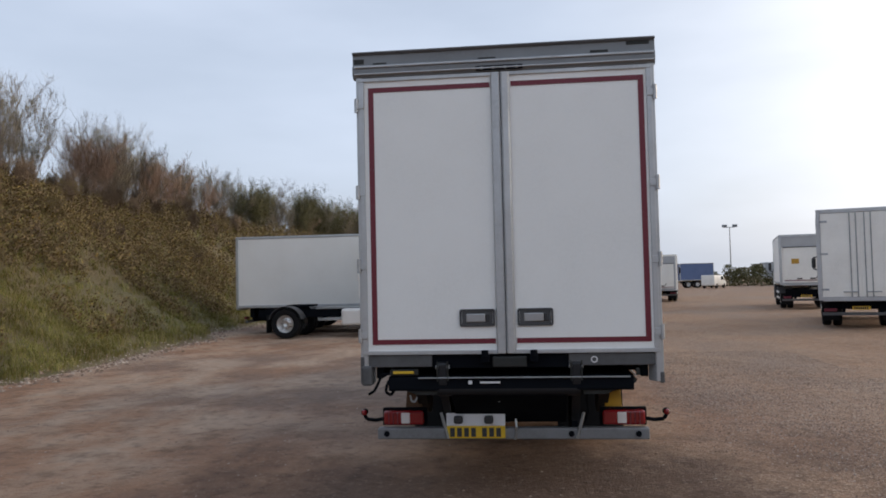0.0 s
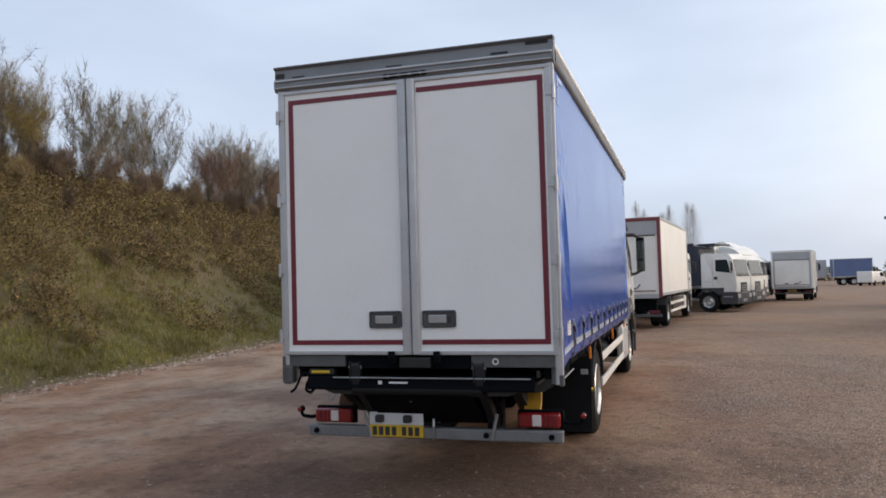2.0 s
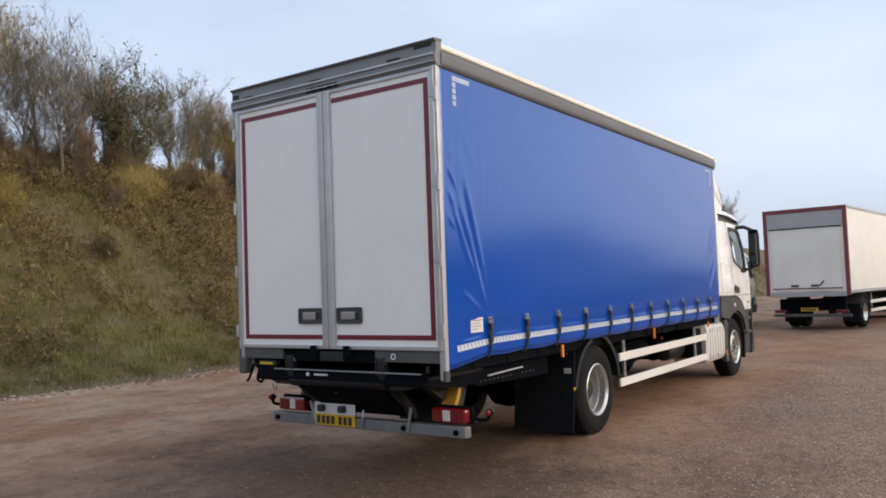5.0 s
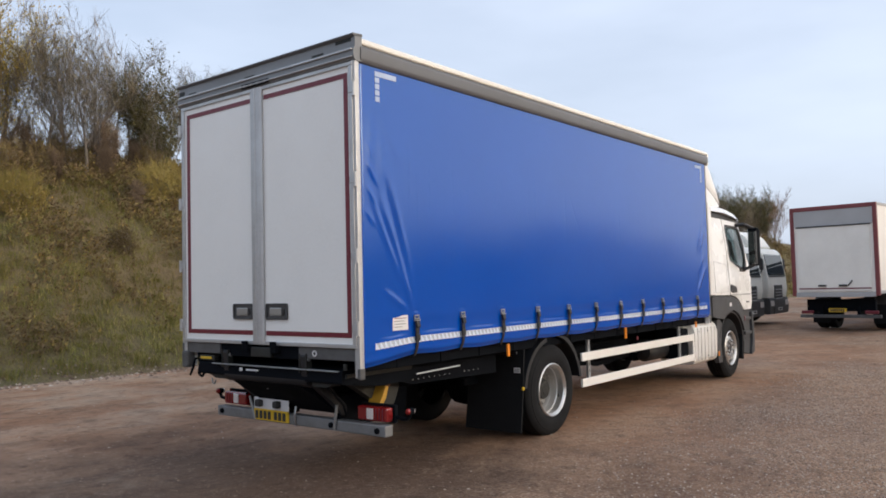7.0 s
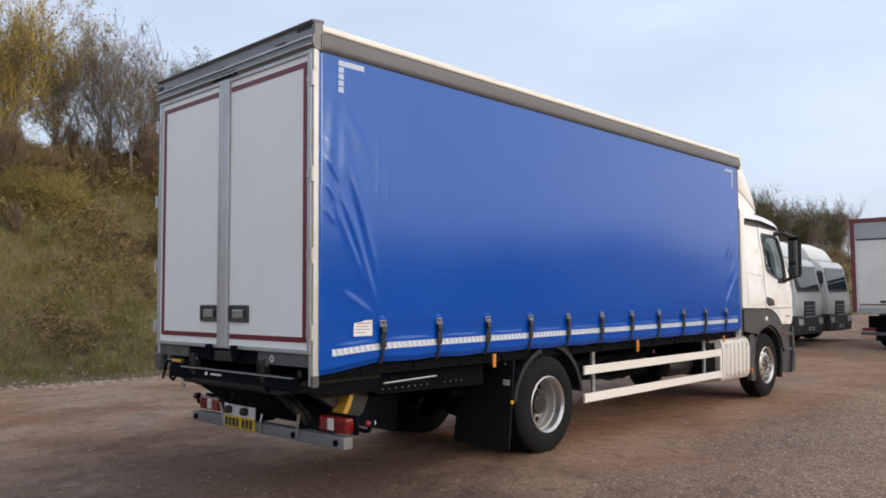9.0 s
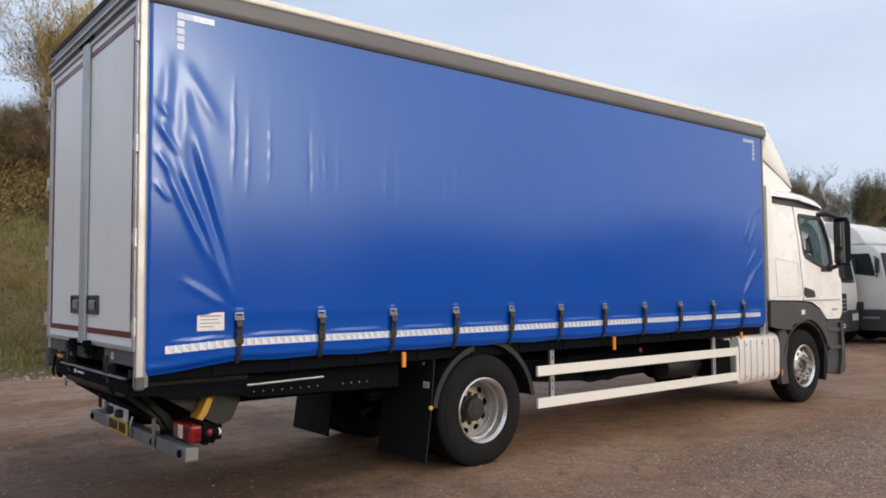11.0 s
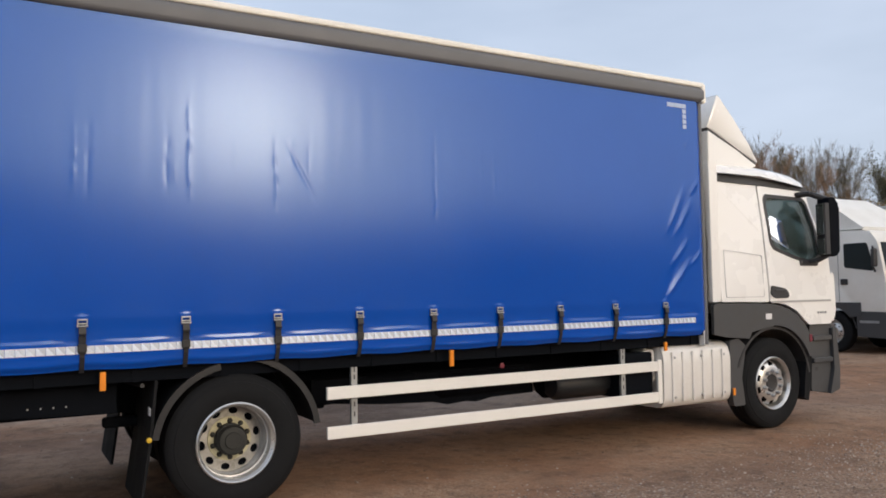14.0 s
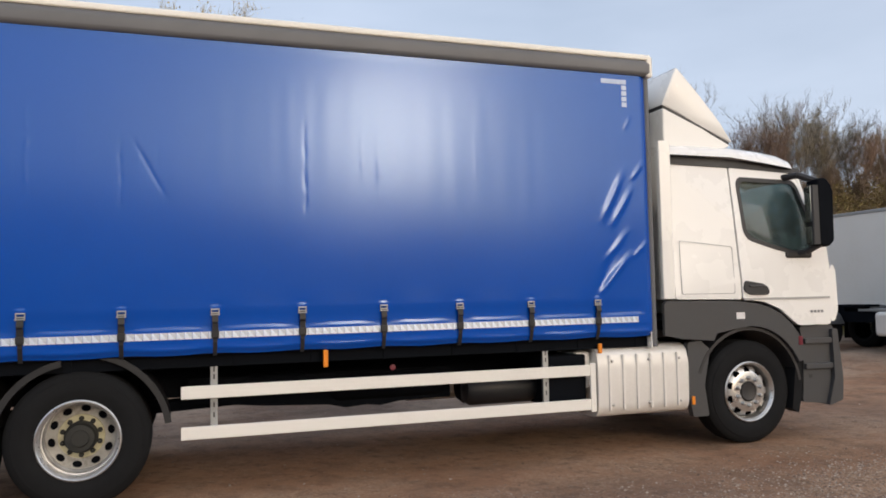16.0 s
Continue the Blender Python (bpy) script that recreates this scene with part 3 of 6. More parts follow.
# narrow upright creases: place along the side, foot, head and depth
CREASES = [
    (0.68, 2.3, 3.3, 0.003), (0.795, 2.2, 3.05, 0.003), (0.97, 2.3, 3.1, 0.0025), (1.31, 2.2, 3.15, -0.0025), (1.39, 2.35, 2.95, 0.002), (1.45, 2.3, 3.05, 0.0022), (1.57, 2.3, 2.95, 0.002),
    (1.78, 2.5, 2.95, -0.0016), (2.03, 2.25, 2.95, 0.0025), (2.12, 2.2, 2.95, -0.0022), (2.16, 2.5, 2.95, 0.0018), (2.64, 2.25, 2.95, -0.002), (2.7, 2.35, 2.8, 0.0018), (2.8, 2.2, 3.2, 0.0024),
    (3.14, 2.45, 2.95, 0.0016), (3.45, 2.1, 3.0, -0.0024), (3.58, 2.5, 2.95, 0.002), (3.72, 2.5, 2.95, -0.0016), (3.98, 2.5, 2.85, 0.0014), (4.25, 2.45, 2.85, -0.0014), (4.5, 2.3, 2.8, 0.0014),
    (4.86, 2.1, 3.1, -0.0024), (5.34, 2.45, 3.05, 0.0016), (5.48, 2.25, 3.05, 0.0022), (5.64, 2.45, 3.0, -0.0014), (6.18, 2.3, 2.7, 0.0016), (6.37, 2.5, 3.05, 0.0014), (6.8, 2.5, 2.9, 0.001)]


def tape_z(y):
    """The height of the reflective band along the curtain."""
    return 1.21 + 0.033 * sm(0, 0.9, y) + 0.003 * y


def curtain_x(y, z):
    x = 1.262
    x += 0.012 * math.sin(math.pi * min(max((z - 1.05) / 2.5, 0), 1)) * math.sin(math.pi * min(max(y / 8.2, 0), 1))
    # faint upright ripples, stronger in the upper half
    up = sm(1.7, 2.3, z) * sm(3.5, 3.1, z)
    x += 0.0005 * up * noise.noise(Vector((y * 9, z * 0.6, 8)))
    x += 0.002 * noise.noise(Vector((y * 0.8, z * 0.6, 5)))
    for y0, z0, z1, a in CREASES:
        d = (y - y0 - 0.014 * noise.noise(Vector((z * 4, y0, 0)))) / 0.0135
        if abs(d) < 3:
            x += 0.9 * a * math.exp(-d * d) * sm(z0, z0 + 0.3, z) * sm(z1, z1 - 0.5, z) * (0.7 + 0.95 * noise.noise(Vector((z * 12, y0 * 5, 3))))
    for y0, z0, y1, z1, w, a in FOLDS:
        if min(y0, y1) - 0.2 < y < max(y0, y1) + 0.2:
            x += a * ridge(y, z, y0, z0, y1, z1, w)
    # pinched at the buckles, swelling between them, and turned in at the hem
    near = min(abs(y - s) for s in STRAPS)
    low = sm(1.62, 1.42, z) * sm(1.06, 1.18, z)
    x += low * (0.004 * sm(0.03, 0.3, near) - 0.002)
    # drawn in below the buckles, with a thin roll above the tape and a slack lip under it
    free, ends, t0 = sm(0.0, 0.24, near), sm(0.15, 0.4, y) * sm(8.1, 7.95, y), tape_z(y)
    x -= 0.009 * sm(1.475, 1.36, z) * ends
    x += (0.0042 * sm(t0 + 0.064, t0 + 0.054, z) * free + 0.0042 * sm(t0 + 0.06, t0, z) * (1 - free)) * ends
    x -= 0.003 * sm(t0 - 0.03, t0 - 0.06, z) * free
    x += 0.006 * sm(t0 - 0.092, t0 - 0.106, z) * sm(0.01, 0.2, near) * (0.45 + 0.9 * noise.noise(Vector((y * 0.9, 0, 12))))
    # drawn up to the top of each buckle
    x += 0.003 * math.exp(-((z - 1.474) / 0.012) ** 2 - (near / 0.034) ** 2) - 0.002 * math.exp(-((z - 1.5) / 0.018) ** 2 - (near / 0.045) ** 2)
    x -= 0.03 * sm(hem_z(y) + 0.05, hem_z(y), z)
    # drawn round the corner tubes
    x -= 0.03 * sm(0.09, 0.03, y) + 0.03 * sm(8.1, 8.17, y)
    return x


def hem_z(y):
    return 1.045 + 0.062 * sm(0.05, 0.8, y) + 0.005 * math.cos((y - STRAPS[0]) / 0.683 * 2 * math.pi) * sm(0.3, 0.8, y)


def curtain(side, step):
    ys = np.arange(0.05, 8.171, step)
    zs = np.linspace(0, 1, int(2.58 / step))
    bm = bmesh.new()
    rows = []
    for t in zs:
        row = []
        for y in ys:
            z = hem_z(y) + (3.645 - hem_z(y)) * t
            row.append(bm.verts.new((side * curtain_x(y, z), y, z)))
        rows.append(row)
    for p, q in zip(rows, rows[1:]):
        for i in range(len(p) - 1):
            bm.faces.new((p[i], p[i + 1], q[i + 1], q[i]))
    cloth = part("side_curtain", bm, VINYL, truck, "glossy blue vinyl side curtain with folds at both ends")
    cloth.data.shade_smooth()
    return cloth


right_curtain = curtain(1, 0.0118)
left_curtain = curtain(-1, 0.12)


def on_curtain(y, z, out=0.004):
    return curtain_x(y, z) + out


def curtain_marks():
    # band of small reflective blocks, all on one mesh
    me = bpy.data.meshes.new("tape_block")
    bm = boxes((-0.002, 0.0035, -0.0288, 0.0288, -0.027, 0.027))
    bm.to_mesh(me)
    bm.free()
    me.materials.append(TAPE)
    y = 0.226
    while y < 7.97:
        z = tape_z(y)
        block = new("tape_block", me)
        block.parent = right_curtain
        block.location = (on_curtain(y, z, 0.0), y, z)
        y += 0.06
    for corner, down in (((0.28, 3.56), 1), ((7.92, 3.54), -1)):
        y0, z0 = corner
        for i in range(5):
            part("corner_mark", boxes((on_curtain(y0, z0, 0.0), on_curtain(y0, z0, 0.004), y0 + down * i * 0.055 - 0.0268, y0 + down * i * 0.055 + 0.0268, z0 - 0.022, z0 + 0.022)), FADEDTAPE, right_curtain)
            if i:
                part("corner_mark", boxes((on_curtain(y0, z0 - i * 0.055, 0.0), on_curtain(y0, z0 - i * 0.055, 0.004), y0 - 0.0268, y0 + 0.0268, z0 - i * 0.055 - 0.022, z0 - i * 0.055 + 0.022)), FADEDTAPE, right_curtain)
    xl = on_curtain(0.52, 1.4, 0.0)
    plate = part("load_label", boxes((xl - 0.002, xl + 0.006, 0.42, 0.62, 1.335, 1.465), bev=0.002), LABEL, right_curtain, "white load-rating label")
    for i, (w, c) in enumerate(((0.16, REDTAPE), (0.13, FRAMEGREY), (0.15, FRAMEGREY), (0.1, FRAMEGREY))):
        z = 1.44 - i * 0.025
        part("label_line", boxes((xl + 0.005, xl + 0.0075, 0.44, 0.44 + w, z - 0.003, z + 0.003)), c, right_curtain)


curtain_marks()


def strap_parts():
    first = None
    for i, y in enumerate(STRAPS):
        x = on_curtain(y, 1.42)
        bm = bmesh.new()
        pts = [(x + 0.004, 1.41), (on_curtain(y, 1.3) + 0.014, 1.3), (on_curtain(y, 1.2) + 0.012, 1.2), (on_curtain(y, 1.13) + 0.008, hem_z(y) + 0.012), (1.23, hem_z(y) - 0.02), (1.2, hem_z(y) - 0.022)]
        prev = None
        for px, pz in pts:
            cur = [bm.verts.new((px + o, y + w, pz)) for o, w in ((0, -0.016), (0.005, -0.016), (0.005, 0.016), (0, 0.016))]
            if prev:
                for a in range(4):
                    bm.faces.new((prev[a], prev[(a + 1) % 4], cur[(a + 1) % 4], cur[a]))
            prev = cur
        strap = part("curtain_strap", bm, STRAP, truck, "black webbing curtain strap")
        bm = boxes((x, x + 0.014, y - 0.033, y - 0.025, 1.405, 1.458), (x, x + 0.014, y + 0.025, y + 0.033, 1.405, 1.458), (x, x + 0.016, y - 0.033, y + 0.033, 1.45, 1.461), (x, x + 0.02, y - 0.03, y + 0.03, 1.424, 1.432), bev=0.002)
        part("buckle", bm, BUCKLE, strap, "steel over-centre buckle")
        part("buckle_lever", prism(bmesh.new(), rounded([(x + 0.004, 1.44), (x + 0.022, 1.42), (x + 0.034, 1.36), (x + 0.03, 1.345), (x + 0.01, 1.36)], 0.006, 2), "y", y - 0.023, y + 0.023), GUARDBLACK, strap)
        part("buckle_pin", rod(bmesh.new(), (x + 0.02, y - 0.036, 1.412), (x + 0.02, y + 0.036, 1.412), 0.005, 8), BUCKLE, strap)
        part("strap_keeper", boxes((x + 0.01, x + 0.026, y - 0.029, y + 0.029, 1.235, 1.29), bev=0.004), GUARDBLACK, strap)
        part("strap_tail", boxes((x + 0.012, x + 0.02, y - 0.024, y + 0.024, 1.225, 1.345), bev=0.003), STRAP, strap)


strap_parts()


def roof_parts():
    for s in (-1, 1):
        bm = bmesh.new()
        prism(bm, rounded([(s * 1.18, 3.615), (s * 1.27, 3.61), (s * 1.295, 3.64), (s * 1.294, 3.735), (s * 1.27, 3.772), (s * 1.18, 3.775)], 0.015, 2), "y", 0.06, 8.2)
        part("roof_rail", bm, RAILGREY, truck, "dark grey curtain rail along the roof", True)
        bm = bmesh.new()
        prism(bm, rounded([(s * 1.14, 3.772), (s * 1.276, 3.768), (s * 1.286, 3.78), (s * 1.28, 3.815), (s * 1.258, 3.834), (s * 1.14, 3.842)], 0.012, 2), "y", 0.06, 8.22)
        part("roof_edge", bm, CREAM, truck, "cream roof edge capping", True)
        part("roof_corner", boxes((s * 1.23 - 0.055, s * 1.23 + 0.062, 8.17, 8.238, 3.6, 3.81), bev=0.02), CREAM, truck)
        part("roof_corner", boxes((s * 1.22 - 0.045, s * 1.22 + 0.05, -0.002, 0.065, 3.645, 3.75), bev=0.015), ALU, truck)
    part("roof_skin", boxes((-1.15, 1.15, 0.1, 8.2, 3.8, 3.832)), CREAM, truck)
    part("front_bulkhead", boxes((-1.23, 1.23, 8.15, 8.19, 0.99, 3.7)), WHITE, truck)
    for s in (-1, 1):
        part("front_post", prism(bmesh.new(), rounded([(s * 1.2, 8.16), (s * 1.235, 8.16), (s * 1.25, 8.185), (s * 1.235, 8.215), (s * 1.2, 8.215)], 0.01, 2), "z", 1.0, 3.62), RAILGREY, truck, "dark front corner post")
    part("load_floor", boxes((-1.22, 1.22, 0.12, 8.18, 1.1, 1.2)), BLACK, truck)
    for s in (-1, 1):
        part("side_rave", boxes((s * 1.13 - 0.03, s * 1.13 + 0.03, 0.1, 8.18, 1.0, 1.1), bev=0.005), BLACK, truck)


roof_parts()


def chassis():
    for s in (-1, 1):
        bm = prism(bmesh.new(), [(s * 0.36, 0.69), (s * 0.44, 0.69), (s * 0.44, 0.972), (s * 0.36, 0.972), (s * 0.36, 0.96), (s * 0.428, 0.96), (s * 0.428, 0.702), (s * 0.36, 0.702)], "y", 0.35, 9.9)
        part("chassis_rail", bm, BLACK, truck)
    for y in (1.0, 2.1, 4.3, 5.6, 6.9, 8.0):
        part("cross_member", boxes((-0.43, 0.43, y - 0.05, y + 0.05, 0.74, 0.92)), BLACK, truck)
    for y in np.arange(0.6, 8.1, 0.62):
        part("floor_bearer", boxes((-1.17, 1.17, y - 0.03, y + 0.03, 1.0, 1.1)), BLACK, truck)
    for s in (-1, 1):
        part("subframe", boxes((s * 0.43 - 0.04, s * 0.43 + 0.04, 0.3, 8.2, 0.972, 1.0)), BLACK, truck)
    # axles, propshaft, springs and air tanks in the dark below
    part("rear_axle", lathe(bmesh.new(), [(0.0, -0.75), (0.09, -0.75), (0.1, -0.3), (0.24, -0.15), (0.26, 0.0), (0.24, 0.15), (0.1, 0.3), (0.09, 0.75), (0.0, 0.75)], (0, 3.165, 0.5), 16), BLACK, truck)
    part("front_axle", boxes((-0.8, 0.8, 9.24, 9.36, 0.38, 0.5), bev=0.02), BLACK, truck)
    part("propshaft", rod(bmesh.new(), (0, 3.3, 0.55), (0, 7.6, 0.75), 0.06, 12), BLACK, truck)
    for s in (-1, 1):
        part("rear_spring", boxes((s * 0.55 - 0.045, s * 0.55 + 0.045, 2.3, 4.1, 0.6, 0.68), bev=0.02), BLACK, truck)
    for y0, y1, x, z, r in ((5.15, 6.25, 0.62, 0.72, 0.12), (6.35, 7.0, 0.68, 0.66, 0.15), (4.4, 5.0, 0.6, 0.78, 0.1)):
        part("air_tank", lathe(bmesh.new(), [(0.0, y0), (r * 0.7, y0 + 0.015), (r, y0 + 0.07), (r, y1 - 0.07), (r * 0.7, y1 - 0.015), (0.0, y1)], (x, 0, z), 20, "y"), BLACK, truck, "", True)
    # cable tray and silencer that hang between the guard rails
    part("cable_tray", prism(bmesh.new(), [(3.95, 0.86), (3.95, 0.66), (4.6, 0.6), (5.15, 0.575), (5.3, 0.54), (5.5, 0.555), (5.62, 0.54), (5.8, 0.57), (6.3, 0.58), (6.3, 0.86)], "x", 0.6, 0.66), BLACK, truck)
    part("silencer", lathe(bmesh.new(), [(0.0, 6.35), (0.12, 6.37), (0.15, 6.42), (0.15, 7.02), (0.12, 7.07), (0.0, 7.09)], (0.85, 0, 0.66), 20, "y"), GUARDBLACK, truck, "dull black silencer", True)
    part("gearbox", boxes((-0.3, 0.3, 7.4, 8.6, 0.42, 0.95), bev=0.06), BLACK, truck)
    part("battery_box", boxes((0.75, 1.12, 7.05, 7.5, 0.5, 0.95), bev=0.02), BLACK, truck)
    part("left_tank", boxes((-1.15, -0.6, 6.2, 8.3, 0.38, 0.95), bev=0.07), STEELBOX, truck)
    # punched tail bracket and lift ram behind the rear wheel
    for s in (-1, 1):
        part("tail_plate", prism(bmesh.new(), [(0.4, 0.96), (0.95, 0.8), (2.35, 0.77), (2.35, 1.0), (0.3, 1.0)], "x", s * 0.98 - 0.01, s * 0.98 + 0.01), BLACK, truck)
    for i in range(14):
        if i not in (8, 9):
            part("plate_hole", lathe(bmesh.new(), [(0.0, 0.013), (0.006, 0.012), (0.006, 0.006)], (0.98, 0.98 + i * 0.08, 0.84), 8), GALV, truck)
    part("tail_rod", rod(bmesh.new(), (1.15, 0.85, 0.915), (1.15, 1.5, 0.93), 0.008, 8), ALU, truck)


chassis()


def wheel(x, y, side, front):
    w = part("wheel", lathe(bmesh.new(), [(0.285, -0.15), (0.3, -0.14), (0.3, 0.14), (0.285, 0.15), (0.27, 0.13), (0.27, -0.13)], (0, 0, 0), 48, closed=True), RIM, truck, "silver steel road wheel", True)
    prof = [(0.292, -0.1), (0.3, -0.135), (0.36, -0.152), (0.43, -0.15), (0.485, -0.135), (0.503, -0.118)]
    for a in (-0.06, 0.0, 0.06):
        prof += [(0.514, a - 0.042), (0.515, a - 0.006), (0.5, a - 0.004), (0.5, a + 0.004), (0.515, a + 0.006)]
    prof += [(0.514, 0.105), (0.503, 0.118), (0.485, 0.135), (0.455, 0.143), (0.452, 0.149), (0.43, 0.151), (0.4, 0.157), (0.36, 0.155), (0.33, 0.149), (0.3, 0.138), (0.292, 0.1)]
    part("tyre", lathe(bmesh.new(), prof, (0, 0, 0), 72), RUBBER, w, "dusty black tyre", True)
    # lip of the rim
    part("rim_lip", lathe(bmesh.new(), [(0.278, 0.12), (0.283, 0.15), (0.292, 0.158), (0.302, 0.15), (0.3, 0.13)], (0, 0, 0), 56), RIM, w, "", True)
    # disc with hand holes, bulging on the front axle and dished on the rear
    prof = [(0.29, 0.02), (0.262, 0.03), (0.255, 0.075), (0.235, 0.105), (0.2, 0.122), (0.17, 0.13), (0.105, 0.13), (0.1, 0.12)]
    bm = bmesh.new()
    seg, rings = 80, []
    for r, a in prof if front else ():
        rings.append([bm.verts.new((a, r * math.cos(2 * math.pi * i / seg), r * math.sin(2 * math.pi * i / seg))) for i in range(seg)])
    for k, (p, q) in enumerate(zip(rings, rings[1:])):
        for i in range(seg):
            if k == 3 and i % 8 in (2, 3, 4, 5) or k == 2 and i % 8 in (3, 4):
                continue
            j = (i + 1) % seg
            bm.faces.new((p[i], p[j], q[j], q[i]))
    if not front:
        ring = [(0.256 * math.cos(radians(6 * i)), 0.256 * math.sin(radians(6 * i))) for i in range(60)]
        holes = []
        for k in range(10):
            c, s_ = math.cos(radians(36 * k + 10)), math.sin(radians(36 * k + 10))
            oval = [(0.214 + 0.027 * math.cos(radians(30 * i)), 0.036 * math.sin(radians(30 * i))) for i in range(12)]
            holes.append([(u * c - v * s_, u * s_ + v * c) for u, v in oval])
        holed(bm, ring, holes, "x", -0.087, -0.073)
    part("wheel_disc", bm, RIM if front else RIMDULL, w, "", True)
    if not front:
        part("rim_barrel", lathe(bmesh.new(), [(0.284, 0.13), (0.274, 0.112), (0.272, 0.06), (0.268, 0.052), (0.26, 0.05), (0.258, 0.044), (0.258, -0.03), (0.254, -0.034), (0.25, -0.075)], (0, 0, 0), 64), RIMROLLED, w, "rolled steel rim barrel")
        part("disc_flange", lathe(bmesh.new(), [(0.1, -0.061), (0.165, -0.061), (0.17, -0.074)], (0, 0, 0), 40), RIMYELLOW, w, "yellowed bolt flange")
    part("brake_drum", lathe(bmesh.new(), [(0.0, 0.05), (0.25, 0.05), (0.259, 0.02)] if front else [(0.0, -0.115), (0.249, -0.11), (0.249, -0.09)], (0, 0, 0), 32), BLACK, w)
    h = 0.13 if front else -0.07
    hub = [(0.0, h + 0.0), (0.07, h), (0.085, h + 0.005), (0.102, h - 0.02)] if front else [(0.0, h + 0.13), (0.06, h + 0.13), (0.066, h + 0.122), (0.1, h + 0.118), (0.112, h + 0.1), (0.112, h + 0.06), (0.12, h + 0.056), (0.122, h - 0.005)]
    part("hub", lathe(bmesh.new(), hub, (0, 0, 0), 32), INK if front else HUBDARK, w, "dark greasy hub", True)
    for i in range(10):
        t = 2 * math.pi * (i + 0.5) / 10
        c = (0, 0.138 * math.cos(t), 0.138 * math.sin(t))
        part("wheel_nut", lathe(bmesh.new(), [(0.0, h + 0.04), (0.014, h + 0.038), (0.02, h + 0.03), (0.021, h - 0.002)], c, 6), BUCKLE if front else HUBDARK, w)
    w.matrix_basis = pose(x, y, 0.5, 0, 0, 0 if side > 0 else 180)
    return w


def wheels():
    for s in (-1, 1):
        wheel(s * 1.02, 9.32, s, True)
        wheel(s * 1.05, 3.165, s, False)
        inner = lathe(bmesh.new(), [(0.29, -0.12), (0.31, -0.14), (0.4, -0.155), (0.47, -0.135), (0.5, -0.1), (0.5, 0.1), (0.47, 0.135), (0.4, 0.155), (0.31, 0.14), (0.29, 0.12)], (s * 0.71, 3.165, 0.5), 48)
        part("inner_tyre", inner, RUBBER, truck, "", True)


wheels()


def mudguards():
    for s in (-1, 1):
        # rear: arch of black plastic with a rolled edge, and a long flap behind
        for r, a0, a1 in ((0.655, 8, 78), (0.605, 102, 172)):
            part("mudguard", prism(bmesh.new(), arc(3.165, 0.5, r, a0, a1, 12) + arc(3.165, 0.5, r - 0.015, a0, a1, 12)[::-1], "x", s * 0.62, s * 1.2), GUARDBLACK, truck, "black plastic rear mudguard", True)
            part("mudguard_lip", prism(bmesh.new(), arc(3.165, 0.5, r + 0.008, a0, a1, 12) + arc(3.165, 0.5, r - 0.04, a0, a1, 12)[::-1], "x", s * 1.2 - 0.012, s * 1.2 + 0.016), GUARDBLACK, truck, "", True)
        bm = bmesh.new()
        prism(bm, [(2.58, 1.0), (2.6, 1.0), (2.565, 0.6), (2.5, 0.115), (2.48, 0.115), (2.545, 0.6)], "x", s * 0.46, s * 1.2)
        part("mud_flap", bm, RUBBER, truck, "black rubber mud flap")
        label = part("flap_label", boxes((s * 1.085, s * 1.165, 2.55, 2.556, 0.75, 0.805)), LABEL, truck, "white label with dark bars")
        for z in (0.764, 0.777, 0.79):
            part("label_bar", boxes((s * 1.093, s * 1.157, 2.546, 2.551, z - 0.003, z + 0.003)), FRAMEGREY, label)
        part("guard_stay", rod(bmesh.new(), (s * 0.45, 2.45, 0.95), (s * 1.16, 2.5, 0.97), 0.016, 8), GUARDBLACK, truck)
    part("yellow_tell_tale", lathe(bmesh.new(), [(0.0, 0.02), (0.018, 0.016), (0.02, 0.0)], (1.2, 2.54, 0.585), 12), YELLOW, truck)


mudguards()


def side_guard():
    for s in (-1, 1):
        lo, hi = (1.165, 1.195) if s > 0 else (-1.195, -1.165)
        for z0, z1 in ((0.755, 0.855), (0.44, 0.54)):
            part("guard_rail", boxes((lo, hi, 3.89, 7.5, z0, z1), bev=0.006), RAILWHITE, truck, "white side guard rail")
        part("guard_end", boxes((lo, hi, 7.5, 7.56, 0.42, 0.87), bev=0.008), RAILWHITE, truck)
        for y in (4.14, 7.06):
            part("guard_post", boxes((s * 1.14 - 0.016, s * 1.14 + 0.016, y - 0.028, y + 0.028, 0.44, 1.08), bev=0.004), GALV, truck, "galvanised side guard post")
            for z in (0.62, 0.7, 0.92, 0.98):
                part("post_slot", boxes((s * 1.14 + s * 0.016 - 0.002, s * 1.14 + s * 0.016 + 0.002, y - 0.006, y + 0.006, z - 0.02, z + 0.02)), INK, truck)
        # orange marker lamps under the rave
        for y, z0, z1, x in ((2.23, 0.96, 1.09, 1.235), (5.02, 0.96, 1.1, 1.235), (7.6, 0.96, 1.05, 1.21)):
            part("side_marker", boxes((s * x - 0.012, s * x + 0.012, y - 0.02, y + 0.02, z0, z1), bev=0.006), ORANGE, truck, "orange side marker")
    part("red_tell_tale", lathe(bmesh.new(), [(0.0, 0.012), (0.024, 0.01), (0.026, 0.0)], (1.12, 5.62, 0.92), 12), REDTAPE, truck)


side_guard()


